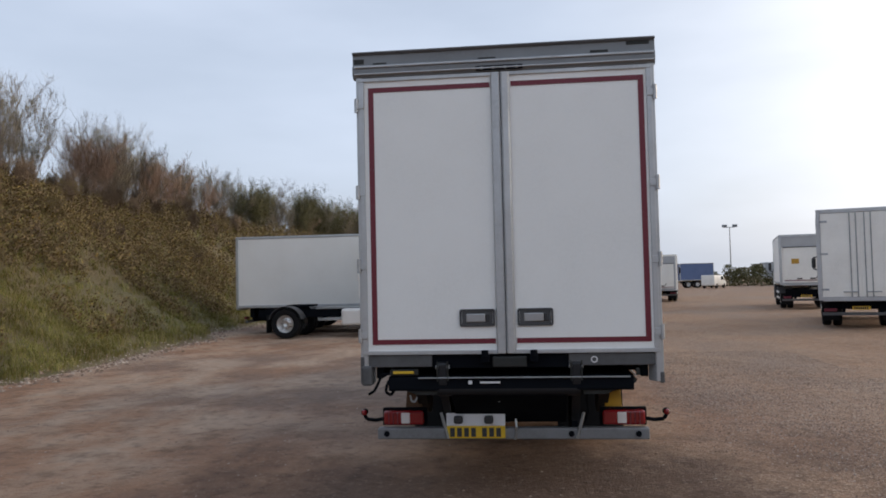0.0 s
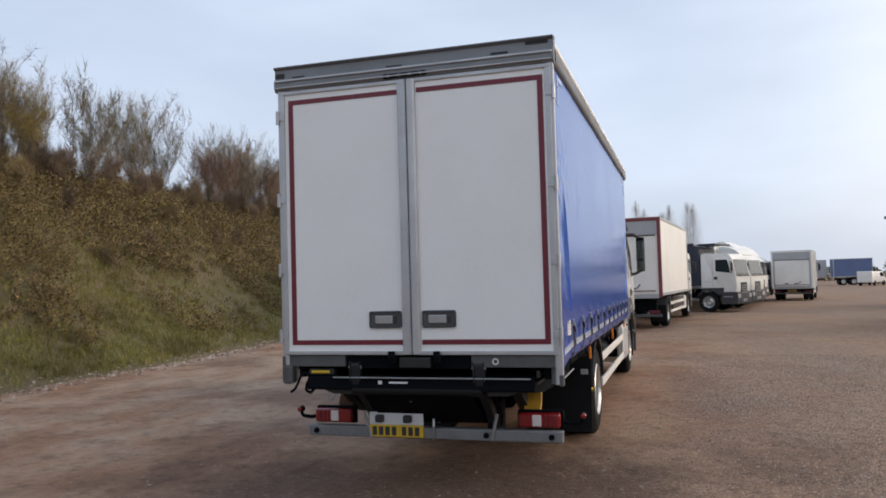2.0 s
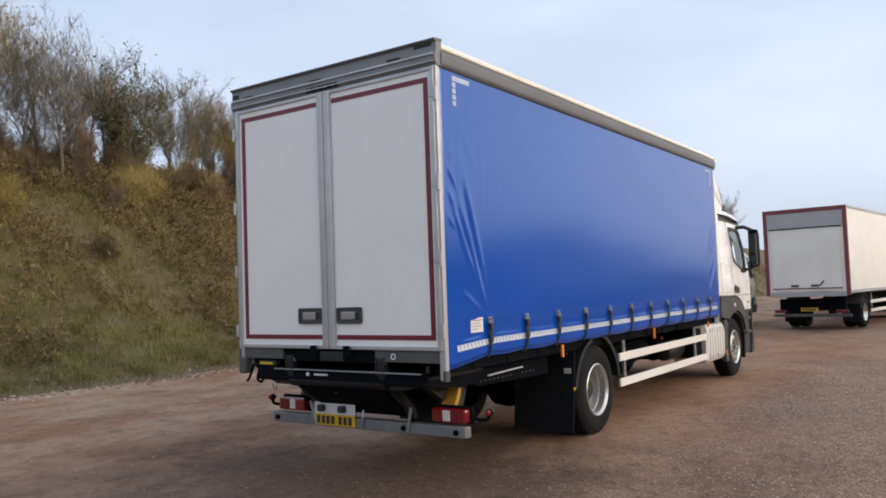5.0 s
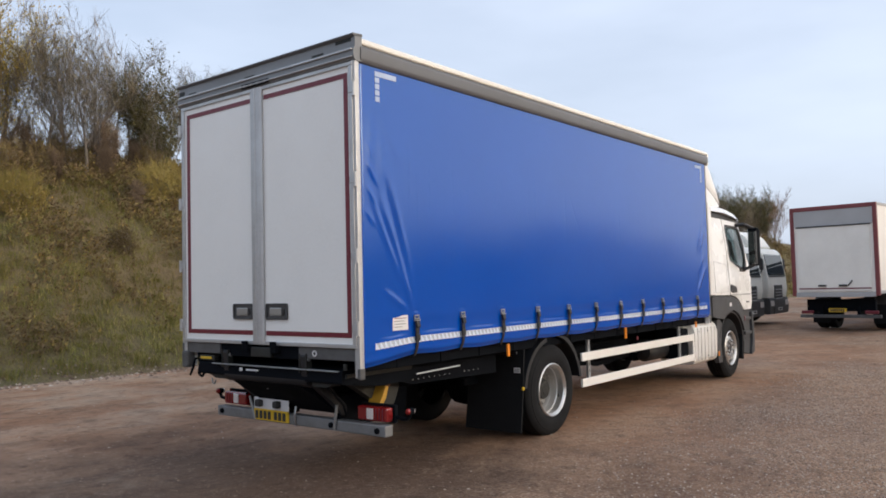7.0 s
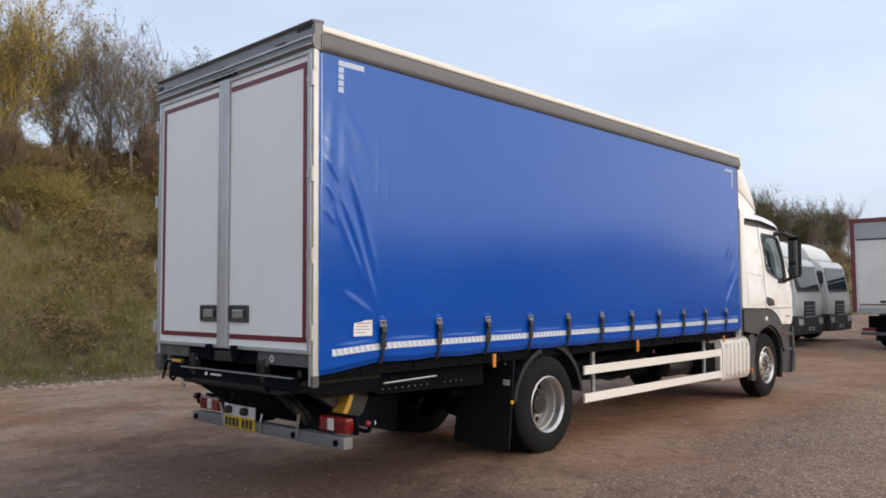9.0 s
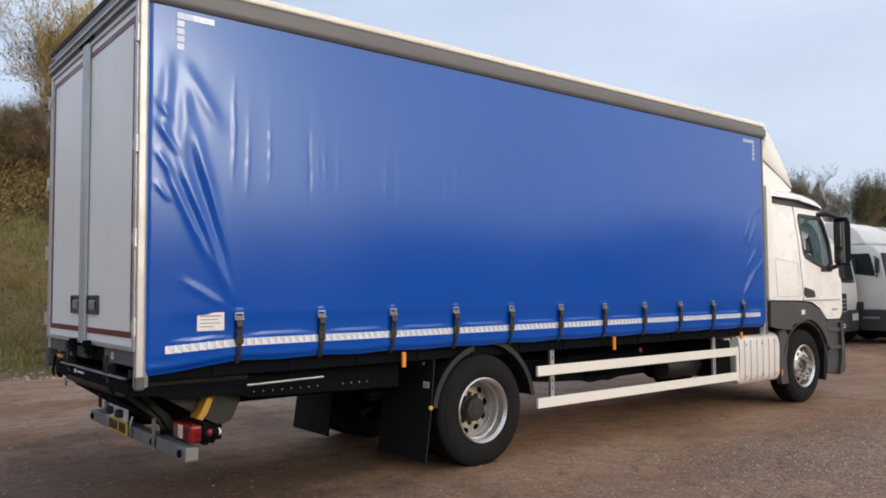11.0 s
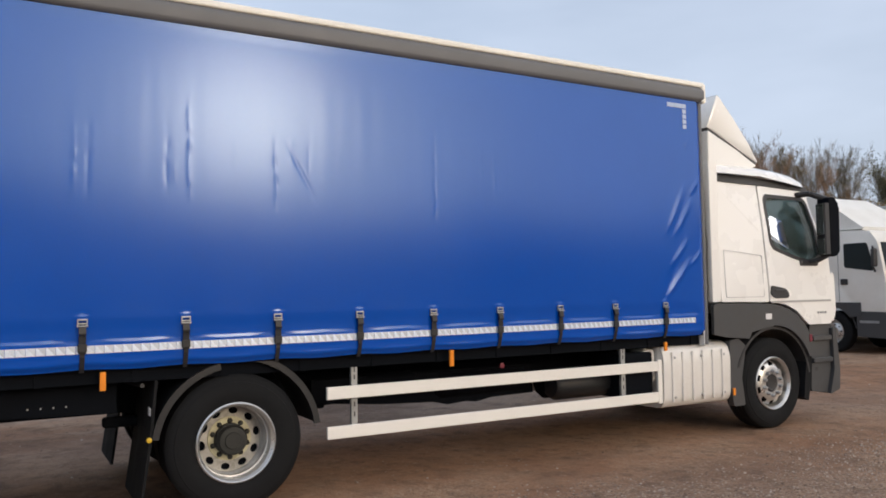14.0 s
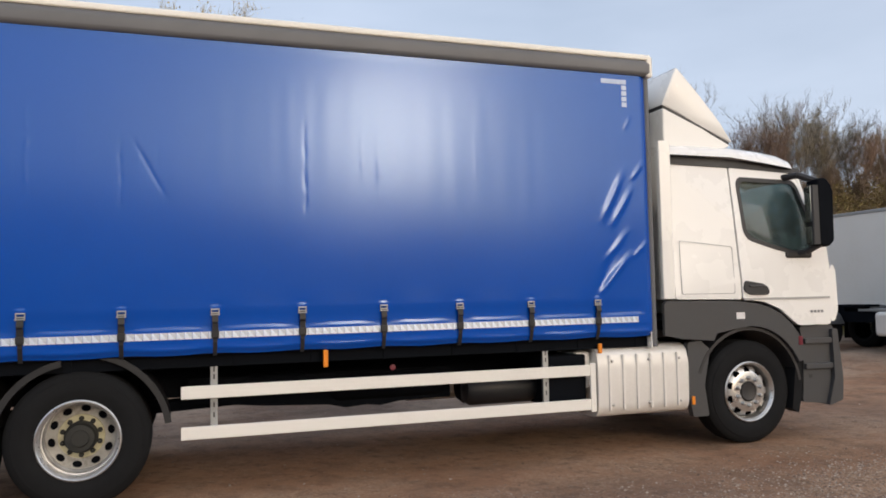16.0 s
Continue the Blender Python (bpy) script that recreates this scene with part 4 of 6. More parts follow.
def tank():
    # ribbed silver tank cover behind the front wheel
    bm = bmesh.new()
    prism(bm, rounded([(0.62, 0.36), (1.14, 0.36), (1.19, 0.44), (1.2, 0.85), (1.17, 0.97), (1.08, 1.02), (0.62, 1.02)], 0.05, 3), "y", 7.58, 8.58)
    t = part("storage_box", bm, STEELBOX, truck, "ribbed silver box behind the front wheel", True)
    for i in range(6):
        y = 7.7 + 0.15 * i
        part("rib", boxes((1.192, 1.21, y - 0.012, y + 0.012, 0.42, 0.94), bev=0.006), STEELBOX, t)
    for i, y in enumerate((7.68, 8.08, 8.42)):
        for z in (0.47, 0.88):
            part("bolt", lathe(bmesh.new(), [(0.0, 0.018), (0.013, 0.015), (0.014, 0.0)], (1.196, y + 0.05, z), 8), BUCKLE, t)
    part("box_end", boxes((0.66, 1.1, 7.4, 7.57, 0.62, 0.98), bev=0.05), STEELBOX, truck)
    part("orange_reflector", boxes((1.198, 1.214, 8.6, 8.635, 0.42, 0.5), bev=0.004), ORANGE, truck)


tank()


def tail():
    # bumper bar with lamps, plate and lift
    part("bumper_bar", boxes((-1.215, 1.195, 0.37, 0.47, 0.418, 0.518), bev=0.012), BARGREY, truck, "dented galvanised bumper bar")
    for x in (-1.13, 1.1, 0.52):
        part("bumper_bolt", lathe(bmesh.new(), [(0.0, -0.02), (0.025, -0.018), (0.027, 0.0)], (x, 0.37, 0.468), 8, "y"), BLACK, truck)
    for s in (-1, 1):
        part("bumper_arm", boxes((s * 0.55 - 0.03, s * 0.55 + 0.03, 0.42, 0.9, 0.43, 0.73), bev=0.01), BLACK, truck)
        part("bumper_strut", rod(bmesh.new(), (s * 0.57, 0.36, 0.43), (s * 0.63, 0.34, 0.66), 0.014, 8), GALV, truck)
        lamp = part("rear_lamp", boxes((min(s * 0.8, s * 1.17), max(s * 0.8, s * 1.17), 0.42, 0.51, 0.535, 0.662), bev=0.02), REDLENS, truck, "red rear lamp cluster")
        part("reverse_lens", boxes((s * 0.965 - 0.04, s * 0.965 + 0.04, 0.412, 0.43, 0.55, 0.648), bev=0.008), CLEARLENS, lamp, "clear reversing lens")
        for x in (1.04, 1.08, 1.12):
            part("lens_rib", boxes((s * x - 0.004, s * x + 0.004, 0.414, 0.425, 0.548, 0.65)), REDTAPE, lamp)
        part("lamp_back", boxes((min(s * 0.78, s * 1.19), max(s * 0.78, s * 1.19), 0.5, 0.545, 0.52, 0.68), bev=0.01), BLACK, lamp)
        arm = part("marker_arm", tube(bmesh.new(), [(s * 1.16, 0.53, 0.58), (s * 1.26, 0.52, 0.565), (s * 1.34, 0.51, 0.575), (s * 1.36, 0.51, 0.61)], 0.017, 8), BLACK, truck, "rubber marker arm")
        part("marker_body", rod(bmesh.new(), (s * 1.362, 0.485, 0.64), (s * 1.362, 0.535, 0.64), 0.03, 14), BLACK, arm)
        part("marker_lens", lathe(bmesh.new(), [(0.0, 0.462), (0.018, 0.465), (0.027, 0.478), (0.028, 0.486)], (s * 1.362, 0, 0.64), 16, "y"), REDLENS, arm, "red rear marker lens", True)
        part("marker_lens", lathe(bmesh.new(), [(0.028, 0.534), (0.027, 0.542), (0.018, 0.555), (0.0, 0.558)], (s * 1.362, 0, 0.64), 16, "y"), CLEARLENS, arm, "clear front marker lens", True)
        # right pad yellow, left pad brown
        pad = part("yellow_pad", prism(bmesh.new(), rounded([(0.53, 0.67), (0.575, 0.65), (0.62, 0.72), (0.66, 0.81), (0.615, 0.83), (0.58, 0.75)], 0.01, 2), "x", s * 0.83, s * 0.98, bev=0.008), DULLYELLOW if s > 0 else BROWN, truck, "yellow lift roller pad" if s > 0 else "brown lift roller pad")
        part("pad_cap", prism(bmesh.new(), [(0.613, 0.831), (0.662, 0.811), (0.69, 0.86), (0.64, 0.88)], "x", s * 0.825, s * 0.985), BROWN, pad, "rusted pad cap")
    # number plate: lamp bracket above, yellow plate with dark bars
    plate = part("number_plate", boxes((-0.585, -0.06, 0.352, 0.368, 0.43, 0.54), bev=0.006), YELLOW, truck, "yellow rear number plate under a pale bracket")
    for i in range(7):
        x = -0.553 + i * 0.063 + (0.034 if i > 3 else 0)
        part("plate_bar", boxes((x, x + 0.042, 0.347, 0.354, 0.446, 0.524)), INK, plate)
    part("plate_bracket", boxes((-0.585, -0.06, 0.355, 0.37, 0.54, 0.655), bev=0.006), LABEL, plate)
    for x in (-0.475, -0.205):
        part("plate_lamp", boxes((x - 0.04, x + 0.04, 0.3, 0.362, 0.565, 0.635), bev=0.018), INK, plate)
    part("chain", tube(bmesh.new(), [(0.035, 0.37, 0.6), (0.04, 0.35, 0.53), (0.035, 0.36, 0.46), (0.025, 0.37, 0.42)], 0.011, 6), BUCKLE, truck)
    # folded lift platform slung under the sill
    lift = part("tail_lift", prism(bmesh.new(), rounded([(0.02, 0.9), (0.03, 1.02), (0.7, 1.03), (1.25, 0.92), (1.2, 0.86), (0.5, 0.84)], 0.02, 2), "x", -1.04, 1.03), BLACK, truck, "black folded tail lift under the sill")
    part("platform_edge", boxes((-0.78, 1.0, 0.0, 0.03, 1.005, 1.016), bev=0.003), GALV, lift, "bright platform edge")
    part("lift_beam", lathe(bmesh.new(), [(0.0, -0.62), (0.075, -0.62), (0.078, -0.6), (0.078, 0.56), (0.075, 0.58), (0.0, 0.58)], (0, 0.1, 0.92), 20), GUARDBLACK, lift, "", True)
    part("lift_mark", boxes((-0.35, -0.318, 0.01, 0.022, 0.955, 0.985)), LABEL, lift)
    part("lift_mark", boxes((-0.25, -0.08, 0.01, 0.022, 0.962, 0.977)), LABEL, lift)
    for x in (-0.57, 0.56):
        # slim cranked arm with a pin, between two thin cheeks
        arm = part("lift_arm", prism(bmesh.new(), rounded([(0.0, 1.14), (0.05, 1.15), (0.085, 1.0), (0.3, 0.83), (0.5, 0.64), (0.5, 0.55), (0.43, 0.545), (0.4, 0.62), (0.22, 0.77), (0.02, 0.94)], 0.03, 2), "x", x - 0.035, x + 0.035, bev=0.006), GUARDBLACK, lift)
        part("arm_pin", rod(bmesh.new(), (x - 0.06, 0.03, 1.1), (x + 0.06, 0.03, 1.1), 0.018, 10), GALV, arm)
        for c in (x - 0.044, x + 0.044):
            part("arm_cheek", boxes((c - 0.006, c + 0.006, 0.0, 0.07, 0.98, 1.15), bev=0.004), HUBDARK, arm)
        part("arm_hose", tube(bmesh.new(), [(x + 0.07, 0.06, 1.02), (x + 0.1, 0.12, 0.9), (x + 0.09, 0.25, 0.8), (x + 0.11, 0.38, 0.66), (x + 0.08, 0.45, 0.55)], 0.01, 6), BLACK, arm)
    part("platform_underside", prism(bmesh.new(), [(0.05, 0.85), (0.5, 0.55), (0.9, 0.5), (1.0, 0.8), (0.6, 0.86)], "x", -0.5, 0.48), BLACK, lift)
    part("lift_ram", rod(bmesh.new(), (-0.1, 0.15, 0.82), (-0.05, 0.8, 0.52), 0.035, 10), GALV, lift)
    for s in (-1, 1):
        part("lift_wing", prism(bmesh.new(), [(s * 0.62, 0.97), (s * 1.06, 0.985), (s * 1.05, 0.955), (s * 0.8, 0.86), (s * 0.62, 0.86)], "y", 0.06, 0.9), HUBDARK, lift)
        part("platform_end", prism(bmesh.new(), rounded([(0.24, 0.945), (0.36, 0.975), (0.64, 0.9), (0.9, 0.86), (0.94, 0.79), (0.86, 0.62), (0.75, 0.59), (0.55, 0.71), (0.3, 0.86)], 0.03, 2), "x", s * 0.77, s * 0.86, bev=0.01), HUBDARK, lift, "dirt-caked end of the folded platform")
    box_l = part("lift_control", boxes((-1.03, -0.78, 0.03, 0.1, 1.03, 1.085), bev=0.01), HUBDARK, truck)
    part("control_light", boxes((-1.0, -0.82, 0.022, 0.034, 1.045, 1.07), bev=0.005), YELLOW, box_l)
    part("hose", tube(bmesh.new(), [(-1.0, 0.05, 1.05), (-1.1, 0.03, 1.04), (-1.14, 0.03, 0.95), (-1.17, 0.03, 0.9), (-1.22, 0.05, 0.87)], 0.012, 8), BLACK, truck)
    part("hose", tube(bmesh.new(), [(-1.02, 0.06, 1.0), (-1.06, 0.05, 0.95), (-1.07, 0.05, 0.89), (-1.03, 0.06, 0.86), (-1.0, 0.07, 0.9), (-0.96, 0.08, 0.98)], 0.013, 8), BLACK, truck)
    part("shackle", tube(bmesh.new(), [(-0.86, 0.06, 0.86), (-0.85, 0.06, 0.81), (-0.82, 0.06, 0.8), (-0.8, 0.06, 0.84)], 0.008, 6), GALV, truck)
    part("right_latch", boxes((1.05, 1.08, 0.02, 0.05, 1.02, 1.08), bev=0.006), HUBDARK, truck)


tail()


# ---- the cab ----
def side_x(z):
    return 1.225 - 0.03 * sm(1.6, 2.3, z) - 0.09 * sm(2.2, 3.0, z)


def lean_in(ob, side):
    """Lets the upper part of a flat side panel lean inwards."""
    for v in ob.data.vertices:
        off = abs(v.co.x) - 1.225
        v.co.x = side * (side_x(v.co.z) + off)


def cab():
    c = part("cab_floor", boxes((-1.1, 1.1, 8.35, 10.2, 1.15, 1.25)), BLACK, truck)
    for s in (-1, 1):
        back = part("seam_backing", boxes((*((1.19, 1.2) if s > 0 else (-1.2, -1.19)), 9.15, 9.25, 1.42, 2.8)), INK, truck)
        lean_in(back, s)
        quarter = part("quarter_panel", holed(bmesh.new(), rounded([(8.45, 1.445), (9.225, 1.43), (9.22, 1.6), (9.19, 2.2), (9.195, 2.79), (8.5, 2.84), (8.45, 2.82)], 0.02, 2), [], "x", s * 1.19, s * 1.225), PAINT, truck, "white cab quarter panel")
        lean_in(quarter, s)
        hatch = part("locker_seam", holed(bmesh.new(), rounded([(8.52, 1.49), (9.15, 1.49), (9.145, 1.96), (8.52, 2.02)], 0.02, 2), [rounded([(8.524, 1.494), (9.146, 1.494), (9.141, 1.956), (8.524, 2.016)], 0.02, 2)], "x", s * 1.224, s * 1.2275), FRAMEGREY, quarter)
        lean_in(hatch, s)
        door_pts = [(9.24, 1.43), (9.5, 1.4), (9.7, 1.32), (9.85, 1.2), (9.92, 1.15), (10.34, 1.15), (10.38, 1.55), (10.35, 1.95), (10.07, 2.64), (9.98, 2.755), (9.21, 2.775), (9.205, 2.2), (9.235, 1.6)]
        win = [(9.3, 2.22), (9.315, 2.11), (9.37, 2.04), (9.68, 1.95), (9.97, 1.89), (10.12, 1.92), (10.18, 1.97), (10.14, 2.25), (10.03, 2.59), (9.98, 2.645), (9.33, 2.66), (9.285, 2.6)]
        door = part("cab_door", holed(bmesh.new(), rounded(door_pts, 0.02, 2), [rounded(win, 0.06, 3)], "x", s * 1.195, s * 1.232), PAINT, truck, "white cab door")
        lean_in(door, s)
        big = [(9.73 + (y - 9.73) * 1.05, 2.28 + (z - 2.28) * 1.06) for y, z in win]
        seal = part("window_seal", holed(bmesh.new(), rounded(big, 0.06, 3), [rounded([(9.73 + (y - 9.73) * 0.955, 2.28 + (z - 2.28) * 0.935) for y, z in win], 0.06, 3)], "x", s * 1.228, s * 1.236), INK, door)
        lean_in(seal, s)
        pane = part("side_window", prism(bmesh.new(), rounded(win, 0.06, 3), "x", s * 1.21, s * 1.214), GLASS, door, "clear side window")
        lean_in(pane, s)
        pane.visible_shadow = False
        hand = part("door_handle", prism(bmesh.new(), rounded([(9.24, 1.52), (9.32, 1.47), (9.55, 1.47), (9.56, 1.52), (9.5, 1.58), (9.26, 1.62)], 0.03, 3), "x", s * 1.225, s * 1.25, bev=0.008), INK, door, "black pull handle")
        part("handle_grip", boxes((min(s * 1.245, s * 1.262), max(s * 1.245, s * 1.262), 9.3, 9.5, 1.548, 1.574), bev=0.01), PLASTIC, door)
        lower = part("door_crease", boxes((min(s * 1.23, s * 1.238), max(s * 1.23, s * 1.238), 9.25, 10.34, 1.418, 1.44)), BOXEDGE, door)
        for i in range(4):
            part("name_bar", boxes((min(s * 1.231, s * 1.236), max(s * 1.231, s * 1.236), 10.08 + i * 0.045, 10.11 + i * 0.045, 1.275, 1.3)), FRAMEGREY, door)
        # dark strip below the roof
        strip = part("roof_strip", holed(bmesh.new(), [(8.49, 2.79), (9.2, 2.776), (10.0, 2.742), (10.1, 2.736), (10.12, 2.79), (10.0, 2.818), (9.2, 2.868), (8.49, 2.882)], [], "x", s * 1.2, s * 1.238), INK, truck, "black strip below the cab roof")
        lean_in(strip, s)
        # upright fin behind the cab
        fin = part("side_fin", prism(bmesh.new(), rounded([(s * 1.16, 8.32), (s * 1.215, 8.32), (s * 1.225, 8.44), (s * 1.2, 8.46), (s * 1.16, 8.41)], 0.01, 2), "z", 1.45, 3.0), PAINT, truck, "white fin behind the cab")
        # corner deflector beside the grille
        part("corner_deflector", prism(bmesh.new(), rounded([(10.37, 1.18), (10.42, 1.18), (10.47, 1.3), (10.46, 1.72), (10.42, 1.78), (10.38, 1.72)], 0.02, 2), "x", s * 1.13, s * 1.21), PAINT, truck)
        # dark plastic sill panel, arch and leg
        low = holed(bmesh.new(), [(8.3, 1.4), (8.33, 1.43), (8.95, 1.42), (9.2, 1.41), (9.4, 1.385), (9.56, 1.34), (9.7, 1.27), (9.82, 1.17), (9.91, 1.06), (9.97, 0.94), (10.0, 0.8)] + arc(9.3, 0.5, 0.66, 25, 90, 10) + [(9.1, 1.135), (8.9, 1.1), (8.86, 1.03), (8.5, 1.06), (8.3, 1.1)], [], "x", s * 1.2, s * 1.24)
        fair = part("arch_panel", low, PLASTIC, truck, "dark grey wheel arch panel")
        part("arch_label", boxes((min(s * 1.24, s * 1.244), max(s * 1.24, s * 1.244), 9.14, 9.24, 1.235, 1.3)), LABEL, fair)
        part("arch_liner", prism(bmesh.new(), arc(9.3, 0.5, 0.65, 8, 160, 18) + arc(9.3, 0.5, 0.62, 8, 160, 18)[::-1], "x", s * 0.75, s * 1.205), INK, truck, "", True)
        part("arch_leg", prism(bmesh.new(), rounded([(8.62, 0.3), (8.8, 0.3), (8.76, 0.6), (8.84, 0.95), (8.72, 1.04), (8.58, 1.02), (8.58, 0.5)], 0.02, 2), "x", s * 1.13, s * 1.2), PLASTIC, truck)
        part("front_flap", prism(bmesh.new(), [(9.9, 0.85), (9.97, 0.85), (9.96, 0.5), (9.9, 0.26), (9.82, 0.3)], "x", s * 1.05, s * 1.2), RUBBER, truck)
        # bumper corner with steps
        bump = part("bumper_corner", prism(bmesh.new(), rounded([(9.97, 0.36), (10.36, 0.32), (10.42, 0.42), (10.43, 0.98), (10.4, 1.14), (9.97, 1.14), (10.0, 0.8)], 0.03, 2), "x", s * 0.6, s * 1.19), PLASTIC, truck, "dark grey bumper with steps")
        for z in (0.72, 0.98):
            part("step", boxes((min(s * 1.17, s * 1.225), max(s * 1.17, s * 1.225), 10.0, 10.36, z - 0.03, z + 0.03), bev=0.01), PLASTIC, bump)
        part("bumper_skirt", prism(bmesh.new(), rounded([(10.27, 0.31), (10.45, 0.36), (10.47, 0.58), (10.42, 1.1), (10.35, 1.1), (10.36, 0.6)], 0.02, 2), "x", s * 1.0, s * 1.235), PLASTIC, bump)
        part("tow_hole", boxes((min(s * 1.188, s * 1.192), max(s * 1.188, s * 1.192), 10.06, 10.1, 0.6, 0.64)), INK, bump)
        part("arch_reflector", boxes((min(s * 1.236, s * 1.246), max(s * 1.236, s * 1.246), 9.9, 9.95, 0.95, 1.04), bev=0.004), REDTAPE, truck)
        # mirrors on a two-armed bracket
        mir = part("mirror", prism(bmesh.new(), rounded([(10.0, 1.96), (10.11, 1.94), (10.19, 2.0), (10.19, 2.55), (10.12, 2.65), (10.0, 2.64)], 0.03, 2), "x", s * 1.33, s * 1.49, bev=0.02), BLACK, truck, "black door mirror on a bracket")
        part("mirror_arm", tube(bmesh.new(), [(s * 1.1, 9.88, 2.69), (s * 1.28, 9.95, 2.7), (s * 1.42, 10.06, 2.62)], 0.035, 8), INK, mir)
        part("mirror_arm", tube(bmesh.new(), [(s * 1.18, 9.95, 1.89), (s * 1.3, 10.0, 1.9), (s * 1.42, 10.06, 1.97)], 0.03, 8), INK, mir)
        part("mirror_foot", boxes((min(s * 1.18, s * 1.24), max(s * 1.18, s * 1.24), 9.8, 10.14, 1.84, 1.92), bev=0.025), INK, mir)
        for z0, z1 in ((2.2, 2.56), (1.97, 2.15)):
            pane = part("mirror_pane", boxes((-0.068, 0.068, -0.006, 0.002, z0, z1), bev=0.003), MIRRORGLASS, mir, "mirror glass")
            pane.matrix_basis = pose(s * 1.408, 9.945, 0, 0, 0, -s * 20)
        part("mirror_back", prism(bmesh.new(), [(s * 1.335, 10.0), (s * 1.34, 9.978), (s * 1.475, 9.93), (s * 1.485, 9.94), (s * 1.485, 10.01), (s * 1.345, 10.01)], "z", 1.97, 2.57), INK, mir)
        # seats
        seat = part("cab_seat", boxes((s * 0.62 - 0.25, s * 0.62 + 0.25, 9.35, 9.8, 1.55, 1.75), bev=0.05), INTERIOR, truck, "dark cab seat")
        part("seat_back", boxes((s * 0.62 - 0.24, s * 0.62 + 0.24, 9.33, 9.49, 1.7, 2.4), bev=0.06), INTERIOR, seat)
        part("headrest", boxes((s * 0.62 - 0.15, s * 0.62 + 0.15, 9.34, 9.44, 2.36, 2.6), bev=0.04), INTERIOR, seat)
    # roof: rounded shell falling to the front
    bm = bmesh.new()
    stations = [(8.45, 2.97), (8.5, 2.995), (8.8, 3.005), (9.2, 3.0), (9.6, 2.975), (9.85, 2.94), (9.98, 2.9), (10.07, 2.84), (10.12, 2.78), (10.14, 2.72)]
    across = [0, 0.2, 0.4, 0.6, 0.75, 0.85, 0.92, 0.96, 0.98, 0.992, 1.0]
    rows = []
    for y, zt in stations:
        row = []
        for a in [-v for v in across[:0:-1]] + across:
            half = 1.195 - 0.18 * sm(9.92, 10.2, y)
            edge = 2.875 - 0.09 * sm(9.1, 10.1, y)
            row.append(bm.verts.new((half * a - math.copysign(0.03, a) * sm(edge, edge + 0.15, edge + max(zt - edge, 0) * (1 - abs(a) ** 30)) * (abs(a) > 0), y + 0.12 * sm(9.6, 10.07, y) * (1 - a * a), edge + max(zt - edge, 0) * (1 - abs(a) ** 30) + 0.03 * (1 - a * a))))
        rows.append(row)
    for p, q in zip(rows, rows[1:]):
        for i in range(20):
            bm.faces.new((p[i], p[i + 1], q[i + 1], q[i]))
    roof = part("cab_roof", bm, PAINT, truck, "rounded white cab roof", True)
    roof.data.shade_smooth()
    part("roof_mark", lathe(bmesh.new(), [(0.0, 0.01), (0.012, 0.008), (0.012, 0.0)], (1.13, 8.95, 2.93), 8), PLASTIC, roof)
    part("rear_wall", boxes((-1.12, 1.12, 8.45, 8.49, 1.44, 2.97)), PAINT, truck)
    part("headliner", boxes((-1.08, 1.08, 8.5, 9.98, 2.76, 2.78)), INTERIOR, truck)
    # windscreen, pillars, front panel and dashboard
    scr = [(-1.08, 10.38, 1.85), (1.08, 10.38, 1.85), (1.0, 10.1, 2.68), (-1.0, 10.1, 2.68)]
    bm = bmesh.new()
    vs = [bm.verts.new(p) for p in scr]
    bm.faces.new(vs)
    bmesh.ops.solidify(bm, geom=bm.faces[:], thickness=0.006)
    part("windscreen", bm, GLASS, truck, "large raked windscreen").visible_shadow = False
    for s in (-1, 1):
        part("screen_pillar", tube(bmesh.new(), [(s * 1.17, 10.34, 1.85), (s * 1.14, 10.26, 2.05), (s * 1.05, 10.11, 2.72)], 0.05, 10), PAINT, truck)
    part("front_panel", boxes((-1.13, 1.13, 10.32, 10.42, 1.1, 1.86), bev=0.03), PAINT, truck, "white front panel")
    for i in range(5):
        part("grille_slat", boxes((-0.9, 0.9, 10.415, 10.44, 1.18 + 0.1 * i, 1.24 + 0.1 * i), bev=0.01), INK, truck)
    part("front_bumper", boxes((-0.62, 0.62, 10.3, 10.52, 0.4, 1.1), bev=0.04), PLASTIC, truck)
    part("dashboard", boxes((-1.05, 1.05, 9.95, 10.3, 1.5, 1.88), bev=0.05), INTERIOR, truck)
    bm = bmesh.new()
    ring = [Vector((0.62 + 0.23 * math.cos(t), 9.78 - 0.1 * math.sin(t), 1.98 + 0.2 * math.sin(t))) for t in np.linspace(0, 2 * math.pi, 25)]
    tube(bm, ring, 0.016, 8)
    rod(bm, (0.62, 9.78, 1.98), (0.62, 9.98, 1.8), 0.035, 8)
    rod(bm, ring[0], ring[12], 0.014, 6)
    part("steering_wheel", bm, INK, truck, "black steering wheel")
    # roof deflector: raked wedge over a collar
    bm = bmesh.new()
    prism(bm, [(8.47, 3.4), (8.65, 3.79), (8.68, 3.8), (8.92, 3.53), (9.17, 3.25), (9.33, 3.06), (9.28, 3.05), (8.95, 3.2)], "x", -1.08, 1.08, bev=0.025)
    part("roof_deflector", bm, PAINT, truck, "tall white roof deflector", True)
    bm = bmesh.new()
    prism(bm, [(8.47, 2.97), (8.475, 3.37), (8.95, 3.17), (9.28, 3.02), (9.18, 2.97)], "x", -1.09, 1.09, bev=0.015)
    part("deflector_collar", bm, PAINT, truck)
    part("deflector_seam", prism(bmesh.new(), [(8.48, 3.365), (8.48, 3.402), (8.95, 3.202), (9.28, 3.052), (9.26, 3.02), (8.95, 3.168)], "x", -1.075, 1.075), INK, truck)
